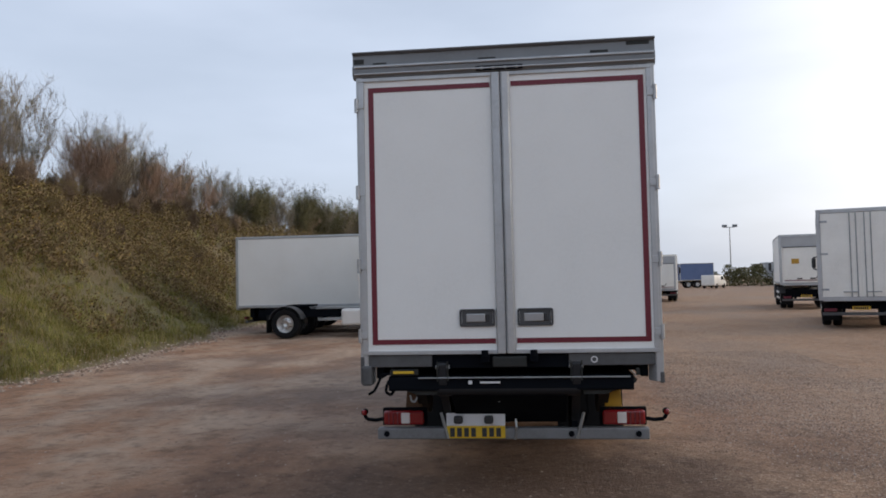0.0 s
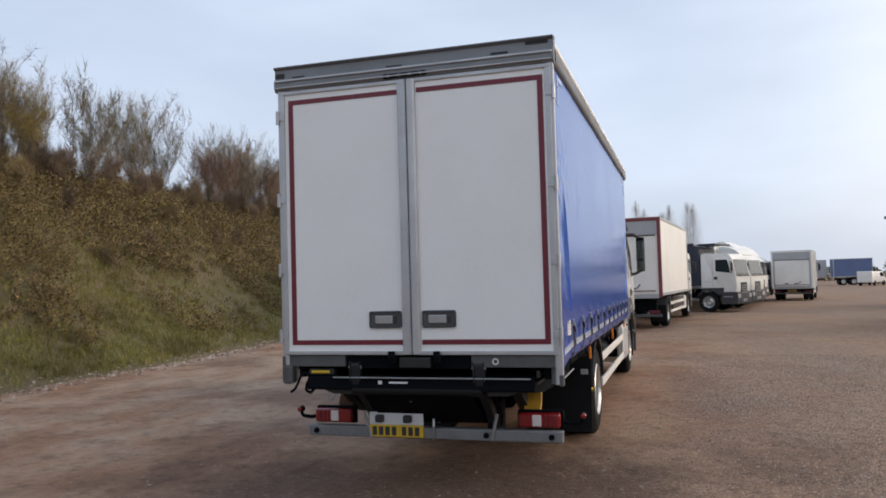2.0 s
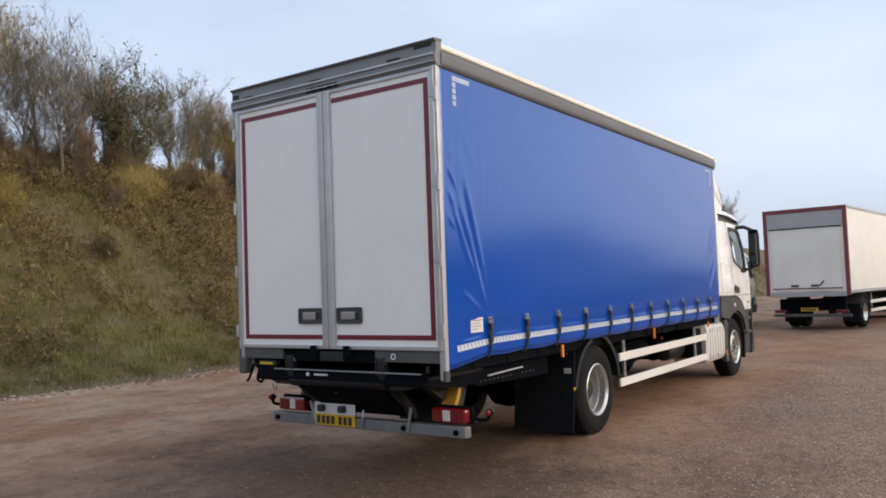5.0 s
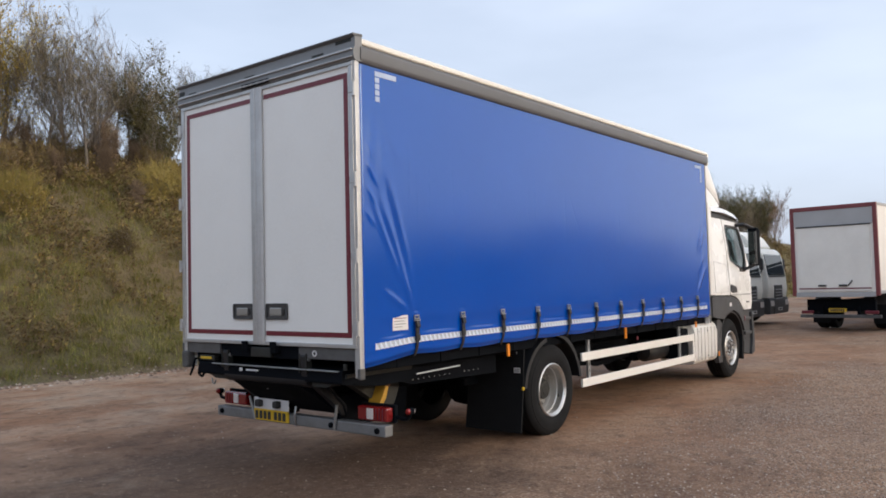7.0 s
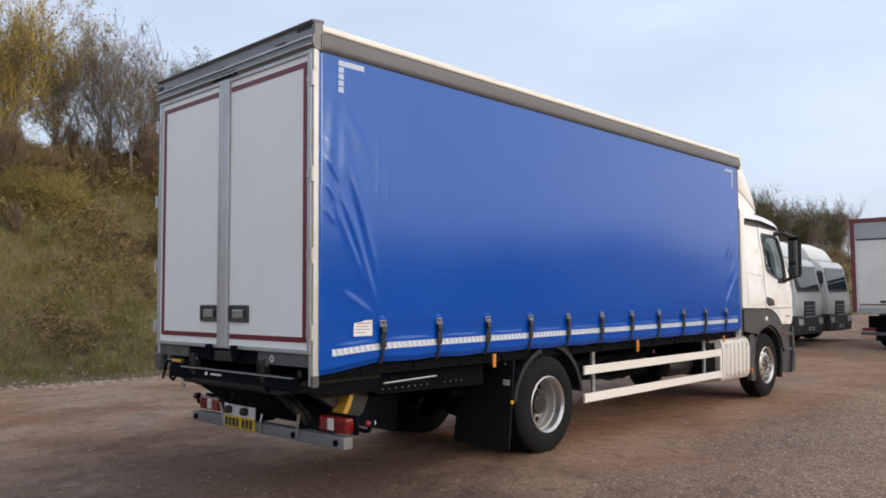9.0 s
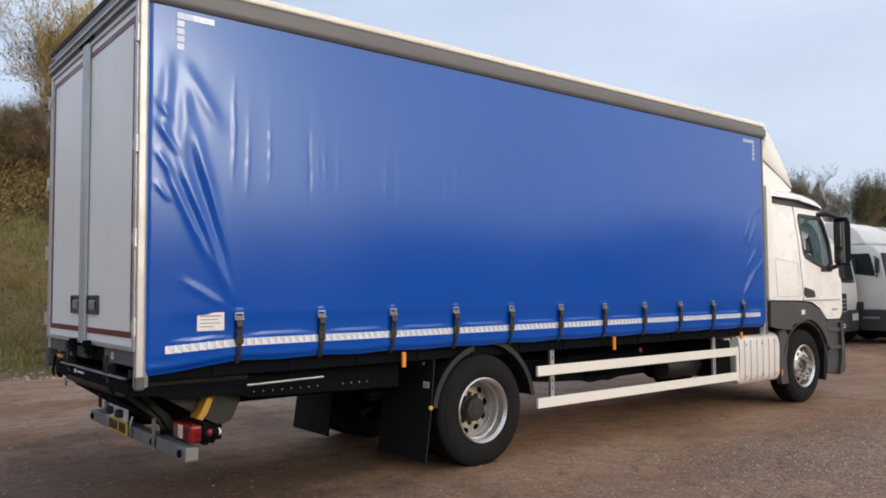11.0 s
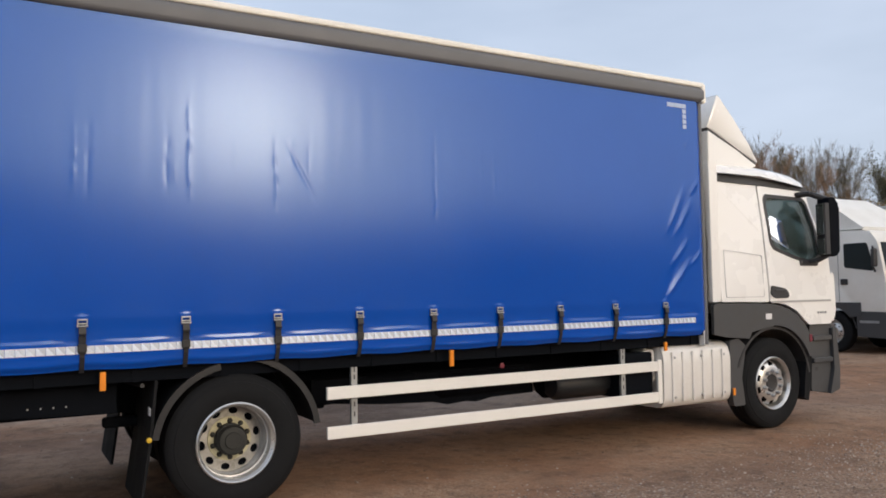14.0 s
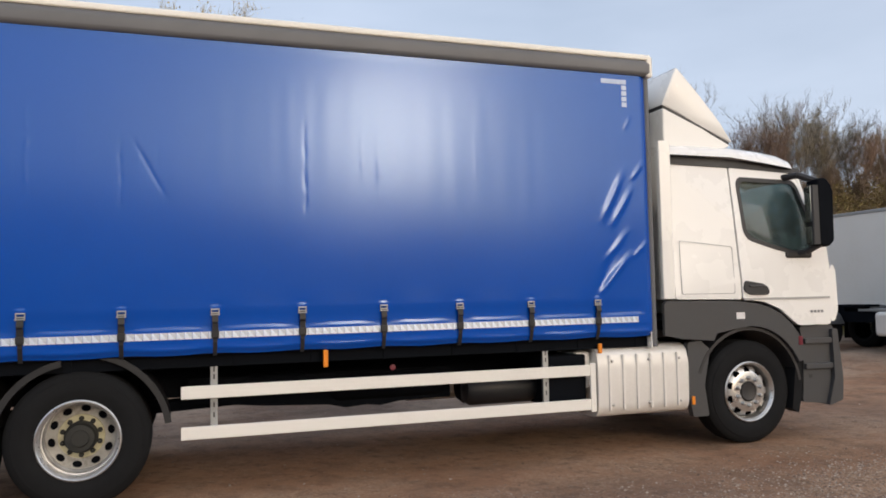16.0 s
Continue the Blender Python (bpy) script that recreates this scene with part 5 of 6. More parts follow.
    part("deflector_back", boxes((-0.9, 0.9, 8.3, 8.4, 3.1, 3.6)), INK, truck)
    part("frame_behind_cab", boxes((-1.0, 1.0, 8.25, 8.33, 0.95, 2.4)), BLACK, truck)


cab()


# ---- the other parked vehicles: built facing +y from a rear end at y = 0 ----
FLEETWHITE = mat("fleet_white", (0.87, 0.855, 0.8), 0.35, dirt=(0.5, 0.48, 0.43), large=1.0, amount=0.4)
BOXWHITE = mat("box_panel_white", (0.88, 0.86, 0.81), 0.45, dirt=(0.66, 0.61, 0.53), large=0.7, amount=0.3)
BOXGREY = mat("box_panel_grey", (0.42, 0.43, 0.44), 0.45, dirt=(0.3, 0.29, 0.28), amount=0.5)
MAROON = mat("maroon_frame", (0.2, 0.045, 0.05), 0.45, dirt=(0.1, 0.03, 0.03), amount=0.5)
NAVY = mat("navy_body", (0.02, 0.03, 0.055), 0.45, dirt=(0.07, 0.06, 0.055), amount=0.6)
SKYBLUE = mat("blue_trailer_side", (0.11, 0.16, 0.3), 0.5, amount=0.4)


def span(s, a, b):
    return min(s * a, s * b), max(s * a, s * b)


def road_wheel(parent, x, y, side, twin=False):
    w = part("wheel", lathe(bmesh.new(), [(0.0, 0.02), (0.1, 0.05), (0.13, 0.02), (0.2, 0.0), (0.25, 0.06), (0.28, 0.12), (0.3, 0.13)], (0, 0, 0), 24), RIM, parent, "", True)
    prof = [(0.29, -0.12), (0.36, -0.15), (0.46, -0.14), (0.5, -0.1), (0.505, 0.0), (0.5, 0.1), (0.46, 0.14), (0.36, 0.15), (0.295, 0.13)]
    part("tyre", lathe(bmesh.new(), prof, (0, 0, 0), 32), RUBBER, w, "", True)
    for i in range(8):
        t = 2 * math.pi * i / 8
        part("wheel_nut", lathe(bmesh.new(), [(0.0, 0.04), (0.016, 0.036), (0.018, 0.0)], (0, 0.155 * math.cos(t), 0.155 * math.sin(t)), 6), HUBDARK, w)
    if twin:
        part("inner_tyre", lathe(bmesh.new(), [(r, a - 0.33) for r, a in prof], (0, 0, 0), 24), RUBBER, w)
    w.matrix_basis = pose(x, y, 0.5, 0, 0, 0 if side > 0 else 180)


def frame_rails(v, y0, y1, z=0.95):
    for s in (-1, 1):
        a, b = span(s, 0.37, 0.44)
        part("chassis_rail", boxes((a, b, y0, y1, z - 0.26, z)), BLACK, v)
    for y in np.arange(y0 + 0.2, y1, 1.3):
        part("cross_member", boxes((-0.4, 0.4, y - 0.06, y + 0.06, z - 0.22, z - 0.04)), BLACK, v)


def parked_cab(v, y, top=2.95, deflector=0.75, sleeper=0.7):
    """A white cab whose rear wall stands at y; returns its front."""
    d = 1.45 + sleeper
    f = y + d
    body = part("cab_body", prism(bmesh.new(), rounded([(y, 1.15), (f - 0.8, 1.15), (f - 0.7, 0.98), (f - 0.02, 0.95), (f + 0.01, 1.3), (f - 0.02, 1.75), (f - 0.17, 2.62), (f - 0.36, top - 0.06), (y + 0.2, top), (y, top - 0.05)], 0.08, 3), "x", -1.2, 1.2, bev=0.05), FLEETWHITE, v, "white lorry cab", True)
    for s in (-1, 1):
        win = [(f - 1.0, 2.03), (f - 0.28, 1.93), (f - 0.32, 2.2), (f - 0.42, 2.6), (f - 1.0, 2.6)]
        part("side_window", prism(bmesh.new(), rounded(win, 0.05, 2), "x", s * 1.196, s * 1.207), DARKGLASS, body, "dark side window")
        part("door_seam", boxes((*span(s, 1.2, 1.204), f - 1.16, f - 1.15, 1.2, 2.7)), INK, body)
        part("door_handle", boxes((*span(s, 1.2, 1.222), f - 1.1, f - 0.92, 1.62, 1.76), bev=0.02), INK, body)
        part("locker_line", boxes((*span(s, 1.2, 1.204), y + 0.1, f - 1.25, 1.5, 1.51)), FRAMEGREY, body)
        m = part("mirror", boxes((*span(s, 1.3, 1.46), f - 0.2, f - 0.1, 2.02, 2.45), bev=0.04), INK, v, "black door mirror")
        part("mirror_arm", tube(bmesh.new(), [(s * 1.18, f - 0.3, 2.5), (s * 1.4, f - 0.16, 2.46)], 0.025, 6), INK, m)
        part("mirror_arm", tube(bmesh.new(), [(s * 1.2, f - 0.25, 1.92), (s * 1.4, f - 0.16, 2.0)], 0.025, 6), INK, m)
        part("arch_panel", holed(bmesh.new(), [(y + 0.02, 1.2), (f - 0.62, 1.2), (f - 0.62, 0.9)] + arc(f - 1.4, 0.5, 0.6, 35, 150, 14) + [(y + 0.02, 0.9)], [], "x", s * 1.17, s * 1.215), PLASTIC, v, "dark grey wheel arch")
        part("arch_liner", prism(bmesh.new(), arc(f - 1.4, 0.5, 0.65, 8, 165, 14) + arc(f - 1.4, 0.5, 0.62, 8, 165, 14)[::-1], "x", s * 0.7, s * 1.18), INK, v)
        part("bumper_side", prism(bmesh.new(), rounded([(f - 0.74, 0.4), (f + 0.02, 0.38), (f + 0.05, 0.7), (f + 0.02, 0.98), (f - 0.74, 1.0)], 0.04, 2), "x", s * 0.7, s * 1.2), PLASTIC, v, "dark step bumper")
        part("step", boxes((*span(s, 1.19, 1.22), f - 0.66, f - 0.2, 0.72, 0.78)), GALV, v)
        part("headlamp", boxes((*span(s, 0.75, 1.1), f + 0.02, f + 0.07, 0.68, 0.88), bev=0.02), CLEARLENS, v, "clear headlamp")
        road_wheel(v, s * 1.03, f - 1.4, s)
    part("windscreen", prism(bmesh.new(), [(f - 0.03, 1.82), (f - 0.015, 1.82), (f - 0.148, 2.6), (f - 0.165, 2.6)], "x", -1.08, 1.08), DARKGLASS, body, "dark raked windscreen")
    grille = part("grille", boxes((-0.5, 0.5, f - 0.02, f + 0.03, 0.62, 1.45), bev=0.03), INK, v, "black radiator grille")
    for i in range(6):
        part("grille_slat", boxes((-0.46, 0.46, f + 0.025, f + 0.05, 0.72 + i * 0.11, 0.75 + i * 0.11), bev=0.008), BOXGREY, grille)
    part("front_bumper", boxes((-0.75, 0.75, f - 0.3, f + 0.06, 0.38, 0.95), bev=0.04), PLASTIC, v)
    part("wiper_cowl", boxes((-1.05, 1.05, f - 0.02, f + 0.012, 1.76, 1.81), bev=0.012), INK, v)
    plate = part("number_plate", boxes((-0.26, 0.26, f + 0.055, f + 0.07, 0.5, 0.61)), LABEL, v)
    for i in range(7):
        part("plate_bar", boxes((-0.2 + i * 0.058, -0.165 + i * 0.058, f + 0.068, f + 0.074, 0.52, 0.59)), INK, plate)
    for x in (-0.85, 0.05):
        part("wiper", rod(bmesh.new(), (x, f + 0.012, 1.83), (x + 0.75, f + 0.0, 1.9), 0.01, 6), INK, v)
    if deflector:
        part("roof_deflector", prism(bmesh.new(), rounded([(y + 0.02, top - 0.03), (y + 0.05, top + deflector), (y + 0.4, top + deflector * 0.95), (y + 0.95, top + deflector * 0.6), (f - 0.5, top - 0.02)], 0.07, 3), "x", -1.12, 1.12, bev=0.05), FLEETWHITE, v, "rounded white roof deflector", True)
    return f


def box_body(v, y0, y1, z0, z1, skin, trim, rear):
    b = part("box_body", boxes((-1.24, 1.24, y0 + 0.02, y1, z0 + 0.05, z1 - 0.03), bev=0.02), skin, v, "large plain box body")
    for s in (-1, 1):
        part("roof_trim", boxes((*span(s, 1.2, 1.262), y0, y1 + 0.01, z1 - 0.09, z1), bev=0.012), trim, b)
        part("floor_trim", boxes((*span(s, 1.2, 1.262), y0, y1 + 0.01, z0, z0 + 0.1), bev=0.012), trim, b)
        part("rear_post", boxes((*span(s, 1.15, 1.268), y0 - 0.02, y0 + 0.08, z0 - 0.05, z1), bev=0.012), rear, b)
        part("front_post", boxes((*span(s, 1.18, 1.262), y1 - 0.06, y1 + 0.012, z0, z1), bev=0.012), trim, b)
    part("rear_header", boxes((-1.15, 1.15, y0 - 0.02, y0 + 0.08, z1 - 0.13, z1), bev=0.012), rear, b)
    part("rear_sill", boxes((-1.15, 1.15, y0 - 0.02, y0 + 0.1, z0 - 0.08, z0 + 0.06), bev=0.012), trim, b)
    return b


def tail_bar(v, y=0.3):
    part("bumper_bar", boxes((-1.18, 1.18, y, y + 0.1, 0.42, 0.52), bev=0.015), SILLGREY, v, "grimy bumper bar")
    for s in (-1, 1):
        part("rear_lamp", boxes((*span(s, 0.75, 1.12), y - 0.06, y + 0.02, 0.55, 0.65), bev=0.02), REDTAPE, v)
        part("bar_arm", boxes((*span(s, 0.5, 0.58), y + 0.05, y + 0.7, 0.46, 0.76)), BLACK, v)
    # black block added for the shade and flaps under the body
    part("underside_shade_block", boxes((-1.0, 1.0, y + 0.12, y + 0.3, 0.62, 1.0), bev=0.02), BLACK, v)
    plate = part("number_plate", boxes((-0.3, 0.22, y - 0.03, y - 0.015, 0.6, 0.72)), YELLOW, v, "yellow number plate")
    for i in range(7):
        part("plate_bar", boxes((-0.25 + i * 0.06, -0.21 + i * 0.06, y - 0.035, y - 0.028, 0.62, 0.7)), INK, plate)


def guards(v, y0, y1):
    for s in (-1, 1):
        for z in (0.46, 0.76):
            part("guard_rail", boxes((*span(s, 1.16, 1.19), y0, y1, z, z + 0.11), bev=0.01), RAILWHITE, v)
        for y in (y0 + 0.3, y1 - 0.3):
            part("guard_post", boxes((*span(s, 1.12, 1.15), y - 0.03, y + 0.03, 0.46, 1.1)), GALV, v)


def rear_mudguards(v, y):
    for s in (-1, 1):
        part("mudguard", prism(bmesh.new(), arc(y, 0.5, 0.6, 15, 165, 12) + arc(y, 0.5, 0.58, 15, 165, 12)[::-1], "x", s * 0.62, s * 1.2), PLASTIC, v)
        part("mud_flap", boxes((*span(s, 0.64, 1.18), y - 0.66, y - 0.64, 0.2, 0.8)), RUBBER, v)


def box_lorry(name, label, at, length, z0, z1, skin, trim, rear, rear_kind, deflector=0.75, sleeper=0.3):
    v = thing(name, label, "lorry", at, "parked lorries")
    b = box_body(v, 0.0, length, z0, z1, skin, trim, rear)
    frame_rails(v, 0.4, length + 1.6)
    tail_bar(v)
    axle = 2.5 if length > 9 else 2.1 if length > 6 else 1.6
    for s in (-1, 1):
        road_wheel(v, s * 1.04, axle, s, True)
    rear_mudguards(v, axle)
    guards(v, axle + 0.75, length - 0.9)
    part("fuel_tank", boxes((0.62, 1.15, length - 0.85, length - 0.05, 0.4, 0.98), bev=0.06), STEELBOX, v)
    part("battery_box", boxes((-1.12, -0.6, length - 1.0, length - 0.1, 0.45, 0.98), bev=0.04), BLACK, v)
    parked_cab(v, length + 0.15, 2.9, deflector, sleeper)
    if rear_kind == "roller":
        part("upper_panel", boxes((-1.15, 1.15, 0.0, 0.05, z1 - 0.62, z1 - 0.13)), BOXGREY, b, "grey upper rear panel")
        part("lift_platform", boxes((-1.05, 1.05, -0.03, 0.05, z0 + 0.1, z1 - 0.62), bev=0.01), FLEETWHITE, b, "white raised lift platform")
        part("platform_lip", boxes((-1.08, 1.08, -0.05, 0.02, z1 - 0.66, z1 - 0.62)), INK, b)
        part("platform_tape", boxes((-1.05, 1.05, -0.035, -0.028, z0 + 0.16, z0 + 0.2)), REDTAPE, b)
        for x in (-0.35, 0.25):
            part("lift_catch", boxes((x - 0.12, x + 0.12, -0.07, -0.02, z0 + 0.24, z0 + 0.3), bev=0.015), INK, b)
        part("catch_lever", rod(bmesh.new(), (0.4, -0.05, z0 + 0.27), (0.52, -0.05, z0 + 0.42), 0.02, 8), INK, b)
    elif rear_kind == "barn":
        for s in (-1, 1):
            door = part("rear_door", boxes((*span(s, 0.012, 1.14), -0.008, 0.03, z0 + 0.07, z1 - 0.14), bev=0.008), FLEETWHITE, b, "white rear door")
            for x in (0.12, 0.3):
                bar = part("lock_bar", rod(bmesh.new(), (s * x, -0.03, z0 + 0.05), (s * x, -0.03, z1 - 0.15), 0.017, 8), GALV, door)
            part("lock_handle", boxes((*span(s, 0.12, 0.55), -0.055, -0.035, z0 + 0.2, z0 + 0.235), bev=0.008), GALV, door)
            for z in (z0 + 0.3, (z0 + z1) / 2, z1 - 0.4):
                part("hinge", boxes((*span(s, 0.95, 1.2), -0.02, -0.006, z - 0.03, z + 0.03)), GALV, door)
    return v


def along_x(rear, y_mid):
    """The pose of a vehicle that faces +x, its rear end at the given x."""
    return pose(rear, y_mid, -0.01, 0, 0, -90)


# rear towards the walk, ahead of the lorry
red_framed = box_lorry("box_lorry", "white box lorry with a maroon rear frame and raised lift platform", pose(0.26, 21.74, 0, 0, 0, -6.0), 8.8, 1.16, 3.92, BOXWHITE, BOXGREY, MAROON, "roller", 0.0)
barn = box_lorry("box_lorry", "white box lorry with barred rear doors", pose(10.69, 19.6, 0, 0, 0, -19), 6.6, 0.97, 3.88, BOXWHITE, ALU, ALU, "barn", 0.5)
yellow_mark = box_lorry("box_lorry", "white box lorry with a grey raised lift platform", pose(13.92, 34.2, 0, 0, 0, -14), 6.4, 1.28, 3.78, BOXWHITE, BOXGREY, ALU, "roller", 0.5)
part("rear_badge", boxes((-0.7, -0.35, -0.04, -0.03, 2.3, 2.55)), DULLYELLOW, yellow_mark)

# backed up to the bank
backed_box = box_lorry("box_lorry", "white box lorry backed up to the bank", along_x(-10.95, 23.1), 6.4, 0.98, 3.68, BOXWHITE, ALU, ALU, "barn", 0.7)
copy_thing(backed_box, along_x(-11.0, 26.4))


def tractor_unit():
    v = thing("tractor_unit", "white tractor unit with a tall deflector and bare fifth wheel", "lorry", along_x(-9.4, 20.35), "parked lorries")
    frame_rails(v, 0.0, 5.0)
    f = parked_cab(v, 3.9, 2.95, 0.92, 0.75)
    for s in (-1, 1):
        road_wheel(v, s * 1.04, 1.2, s, True)
    rear_mudguards(v, 1.2)
    plate = part("fifth_wheel", prism(bmesh.new(), rounded([(-0.45, 1.0), (0.45, 1.0), (0.45, 1.9), (0.12, 1.95), (0.05, 1.5), (-0.05, 1.5), (-0.12, 1.95), (-0.45, 1.9)], 0.06, 2), "z", 1.06, 1.12), BLACK, v, "black greasy fifth wheel plate")
    part("fifth_wheel_stand", boxes((-0.42, 0.42, 1.25, 1.6, 0.95, 1.07)), BLACK, plate)
    part("fuel_tank", boxes((0.6, 1.17, 3.15, 3.86, 0.42, 0.98), bev=0.08), STEELBOX, v, "silver fuel tank")
    part("fuel_tank", boxes((-1.17, -0.6, 3.15, 3.86, 0.42, 0.98), bev=0.08), STEELBOX, v)
    part("catwalk", boxes((-0.5, 0.5, 2.1, 3.7, 0.97, 1.02)), GALV, v)
    for s in (-1, 1):
        part("side_fin", boxes((*span(s, 1.1, 1.2), 3.76, 3.92, 1.3, 2.8), bev=0.03), FLEETWHITE, v)
    return v


tractor_unit()


def tipper():
    v = thing("tipper_lorry", "white-cabbed tipper lorry with a dark steel body", "lorry", pose(-1.6, 38.1, -0.01, 0, 0, -110), "parked lorries")
    frame_rails(v, 0.3, 6.6)
    body = part("tipper_body", prism(bmesh.new(), [(0.0, 1.3), (5.35, 1.3), (5.35, 3.3), (5.1, 3.35), (0.0, 3.1)], "x", -1.24, 1.24, bev=0.03), NAVY, v, "dark blue steel tipping body")
    for s in (-1, 1):
        for y in np.arange(0.4, 5.0, 0.75):
            part("body_rib", boxes((*span(s, 1.23, 1.3), y - 0.05, y + 0.05, 1.35, 3.05), bev=0.01), NAVY, body)
        part("sheet_roll", rod(bmesh.new(), (s * 1.2, 0.2, 3.22), (s * 1.2, 5.1, 3.42), 0.07, 10), INK, body)
        for y in (1.0, 2.35):
            road_wheel(v, s * 1.04, y, s, True)
            rear_mudguards(v, y)
    part("ladder_panel", boxes((1.24, 1.27, 4.2, 4.5, 1.5, 2.6)), MAROON, body)
    part("cab_guard", boxes((-1.2, 1.2, 5.3, 6.2, 3.36, 3.44), bev=0.02), NAVY, body)
    parked_cab(v, 5.4, 2.95, 0.0, 0.3)
    return v


tipper()
far_lorry = box_lorry("box_lorry", "white box lorry in the far row", pose(-1.9, 42.3, -0.01, 0, 0, -110), 6.6, 1.1, 3.5, BOXWHITE, ALU, ALU, "barn", 0.5)
tall_lorry = box_lorry("box_lorry", "white box lorry with a tall roof deflector in the far row", pose(-1.7, 45.8, -0.01, 0, 0, -108), 6.4, 1.1, 3.6, BOXWHITE, BOXGREY, ALU, "barn", 0.95, 0.6)
copy_thing(far_lorry, pose(-1.0, 49.3, -0.01, 0, 0, -111))
copy_thing(tall_lorry, pose(-0.5, 52.9, -0.01, 0, 0, -109))
copy_thing(far_lorry, pose(0.0, 56.5, -0.01, 0, 0, -110))
box_lorry("box_van", "small white box van with a dark upper rear band", pose(9.13, 50.0, 0, 0, 0, -11), 5.2, 0.85, 3.34, BOXGREY, BOXGREY, FLEETWHITE, "roller", 0.0)


def far_things():
    # trailers, a van and bins along the far edge of the yard
    for x, y, length, skin, lab in ((21.8, 112.0, 4.8, SKYBLUE, "blue-sided trailer far across the yard"), (36.4, 121.0, 8.0, BOXGREY, "grey trailer far across the yard"), (16.5, 118.0, 5.4, BOXGREY, "grey trailer far across the yard"), (48.0, 112.0, 12.0, NAVY, "dark trailer far across the yard")):
        v = thing("trailer", lab, "trailer", along_x(x, y), "far trailers")
        box_body(v, 0.0, length, 1.1, 3.6, skin, BOXGREY, ALU)
        frame_rails(v, 0.3, length - 0.3)
        for s in (-1, 1):
            for yy in (1.2, 2.5):
                road_wheel(v, s * 1.0, yy, s)
            part("landing_leg", boxes((*span(s, 0.7, 0.8), length - 2.2, length - 2.05, 0.0, 1.1)), BLACK, v)
    van = thing("white_van", "small white van far across the yard", "van", pose(23.6, 101.0, 0, 0, 0, -32))
    part("van_body", prism(bmesh.new(), rounded([(0, 0.4), (4.6, 0.4), (4.65, 0.9), (3.9, 1.1), (3.3, 1.75), (0, 1.8)], 0.12, 3), "x", -0.9, 0.9, bev=0.06), FLEETWHITE, van, "", True)
    part("side_glass", prism(bmesh.new(), [(2.5, 1.15), (3.7, 1.15), (3.25, 1.6), (2.5, 1.6)], "x", -0.91, 0.91), DARKGLASS, van)
    for s in (-1, 1):
        for y in (0.85, 3.75):
            w = lathe(bmesh.new(), [(0.0, 0.1), (0.2, 0.1), (0.31, 0.1), (0.33, 0.0), (0.31, -0.1)], (s * 0.82, y, 0.33), 20)
            part("wheel", w, RUBBER, van)
    mast = thing("lighting_mast", "tall grey floodlight mast with two lamp heads", "street lamp", pose(33.8, 130.0, 0))
    part("pole", rod(bmesh.new(), (0, 0, 0), (0, 0, 9.9), 0.13, 12, 0.07), GALV, mast)
    part("crossarm", boxes((-0.9, 0.9, -0.04, 0.04, 9.8, 9.9)), GALV, mast)
    for x in (-0.85, 0.85):
        part("floodlight", boxes((x - 0.38, x + 0.38, -0.35, 0.2, 9.85, 10.3), bev=0.05), FRAMEGREY, mast)


far_things()


# ---- plants on the bank ----
rng = np.random.default_rng(7)


class Soup:
    """Collects small triangles and quads for one joined mesh."""

    def __init__(self):
        self.v, self.f = [], []

    def add(self, pts, faces):
        b = len(self.v)
        self.v += pts
        self.f += [tuple(i + b for i in f) for f in faces]

    def twig(self, a, b, r0, r1, sides=3):
        a, b = Vector(a), Vector(b)
        d = (b - a).normalized()
        s = d.orthogonal().normalized()
        t = d.cross(s)
        pts = []
        for c, r in ((a, r0), (b, r1)):
            for i in range(sides):
                w = 2 * math.pi * i / sides
                pts.append(tuple(c + (s * math.cos(w) + t * math.sin(w)) * r))
        self.add(pts, [(i, (i + 1) % sides, sides + (i + 1) % sides, sides + i) for i in range(sides)])

    def leaf(self, c, size):
        d = Vector(rng.normal(size=3)).normalized()
        s = d.orthogonal().normalized() * size * 0.5
        t = d.cross(s).normalized() * size * 0.32
        c = Vector(c)
        self.add([tuple(c - s), tuple(c + t), tuple(c + s), tuple(c - t)], [(0, 1, 2, 3)])

    def mesh(self, name, material):
        me = bpy.data.meshes.new(name)
        me.from_pydata(self.v, [], self.f)
        me.materials.append(material)
        return me


def bank_spot(y0, y1, u0, u1):
    y = rng.uniform(y0, y1)
    u = rng.uniform(u0, u1)
    x = toe_x(y) - u
    return x, y, bank_z(x, y), u


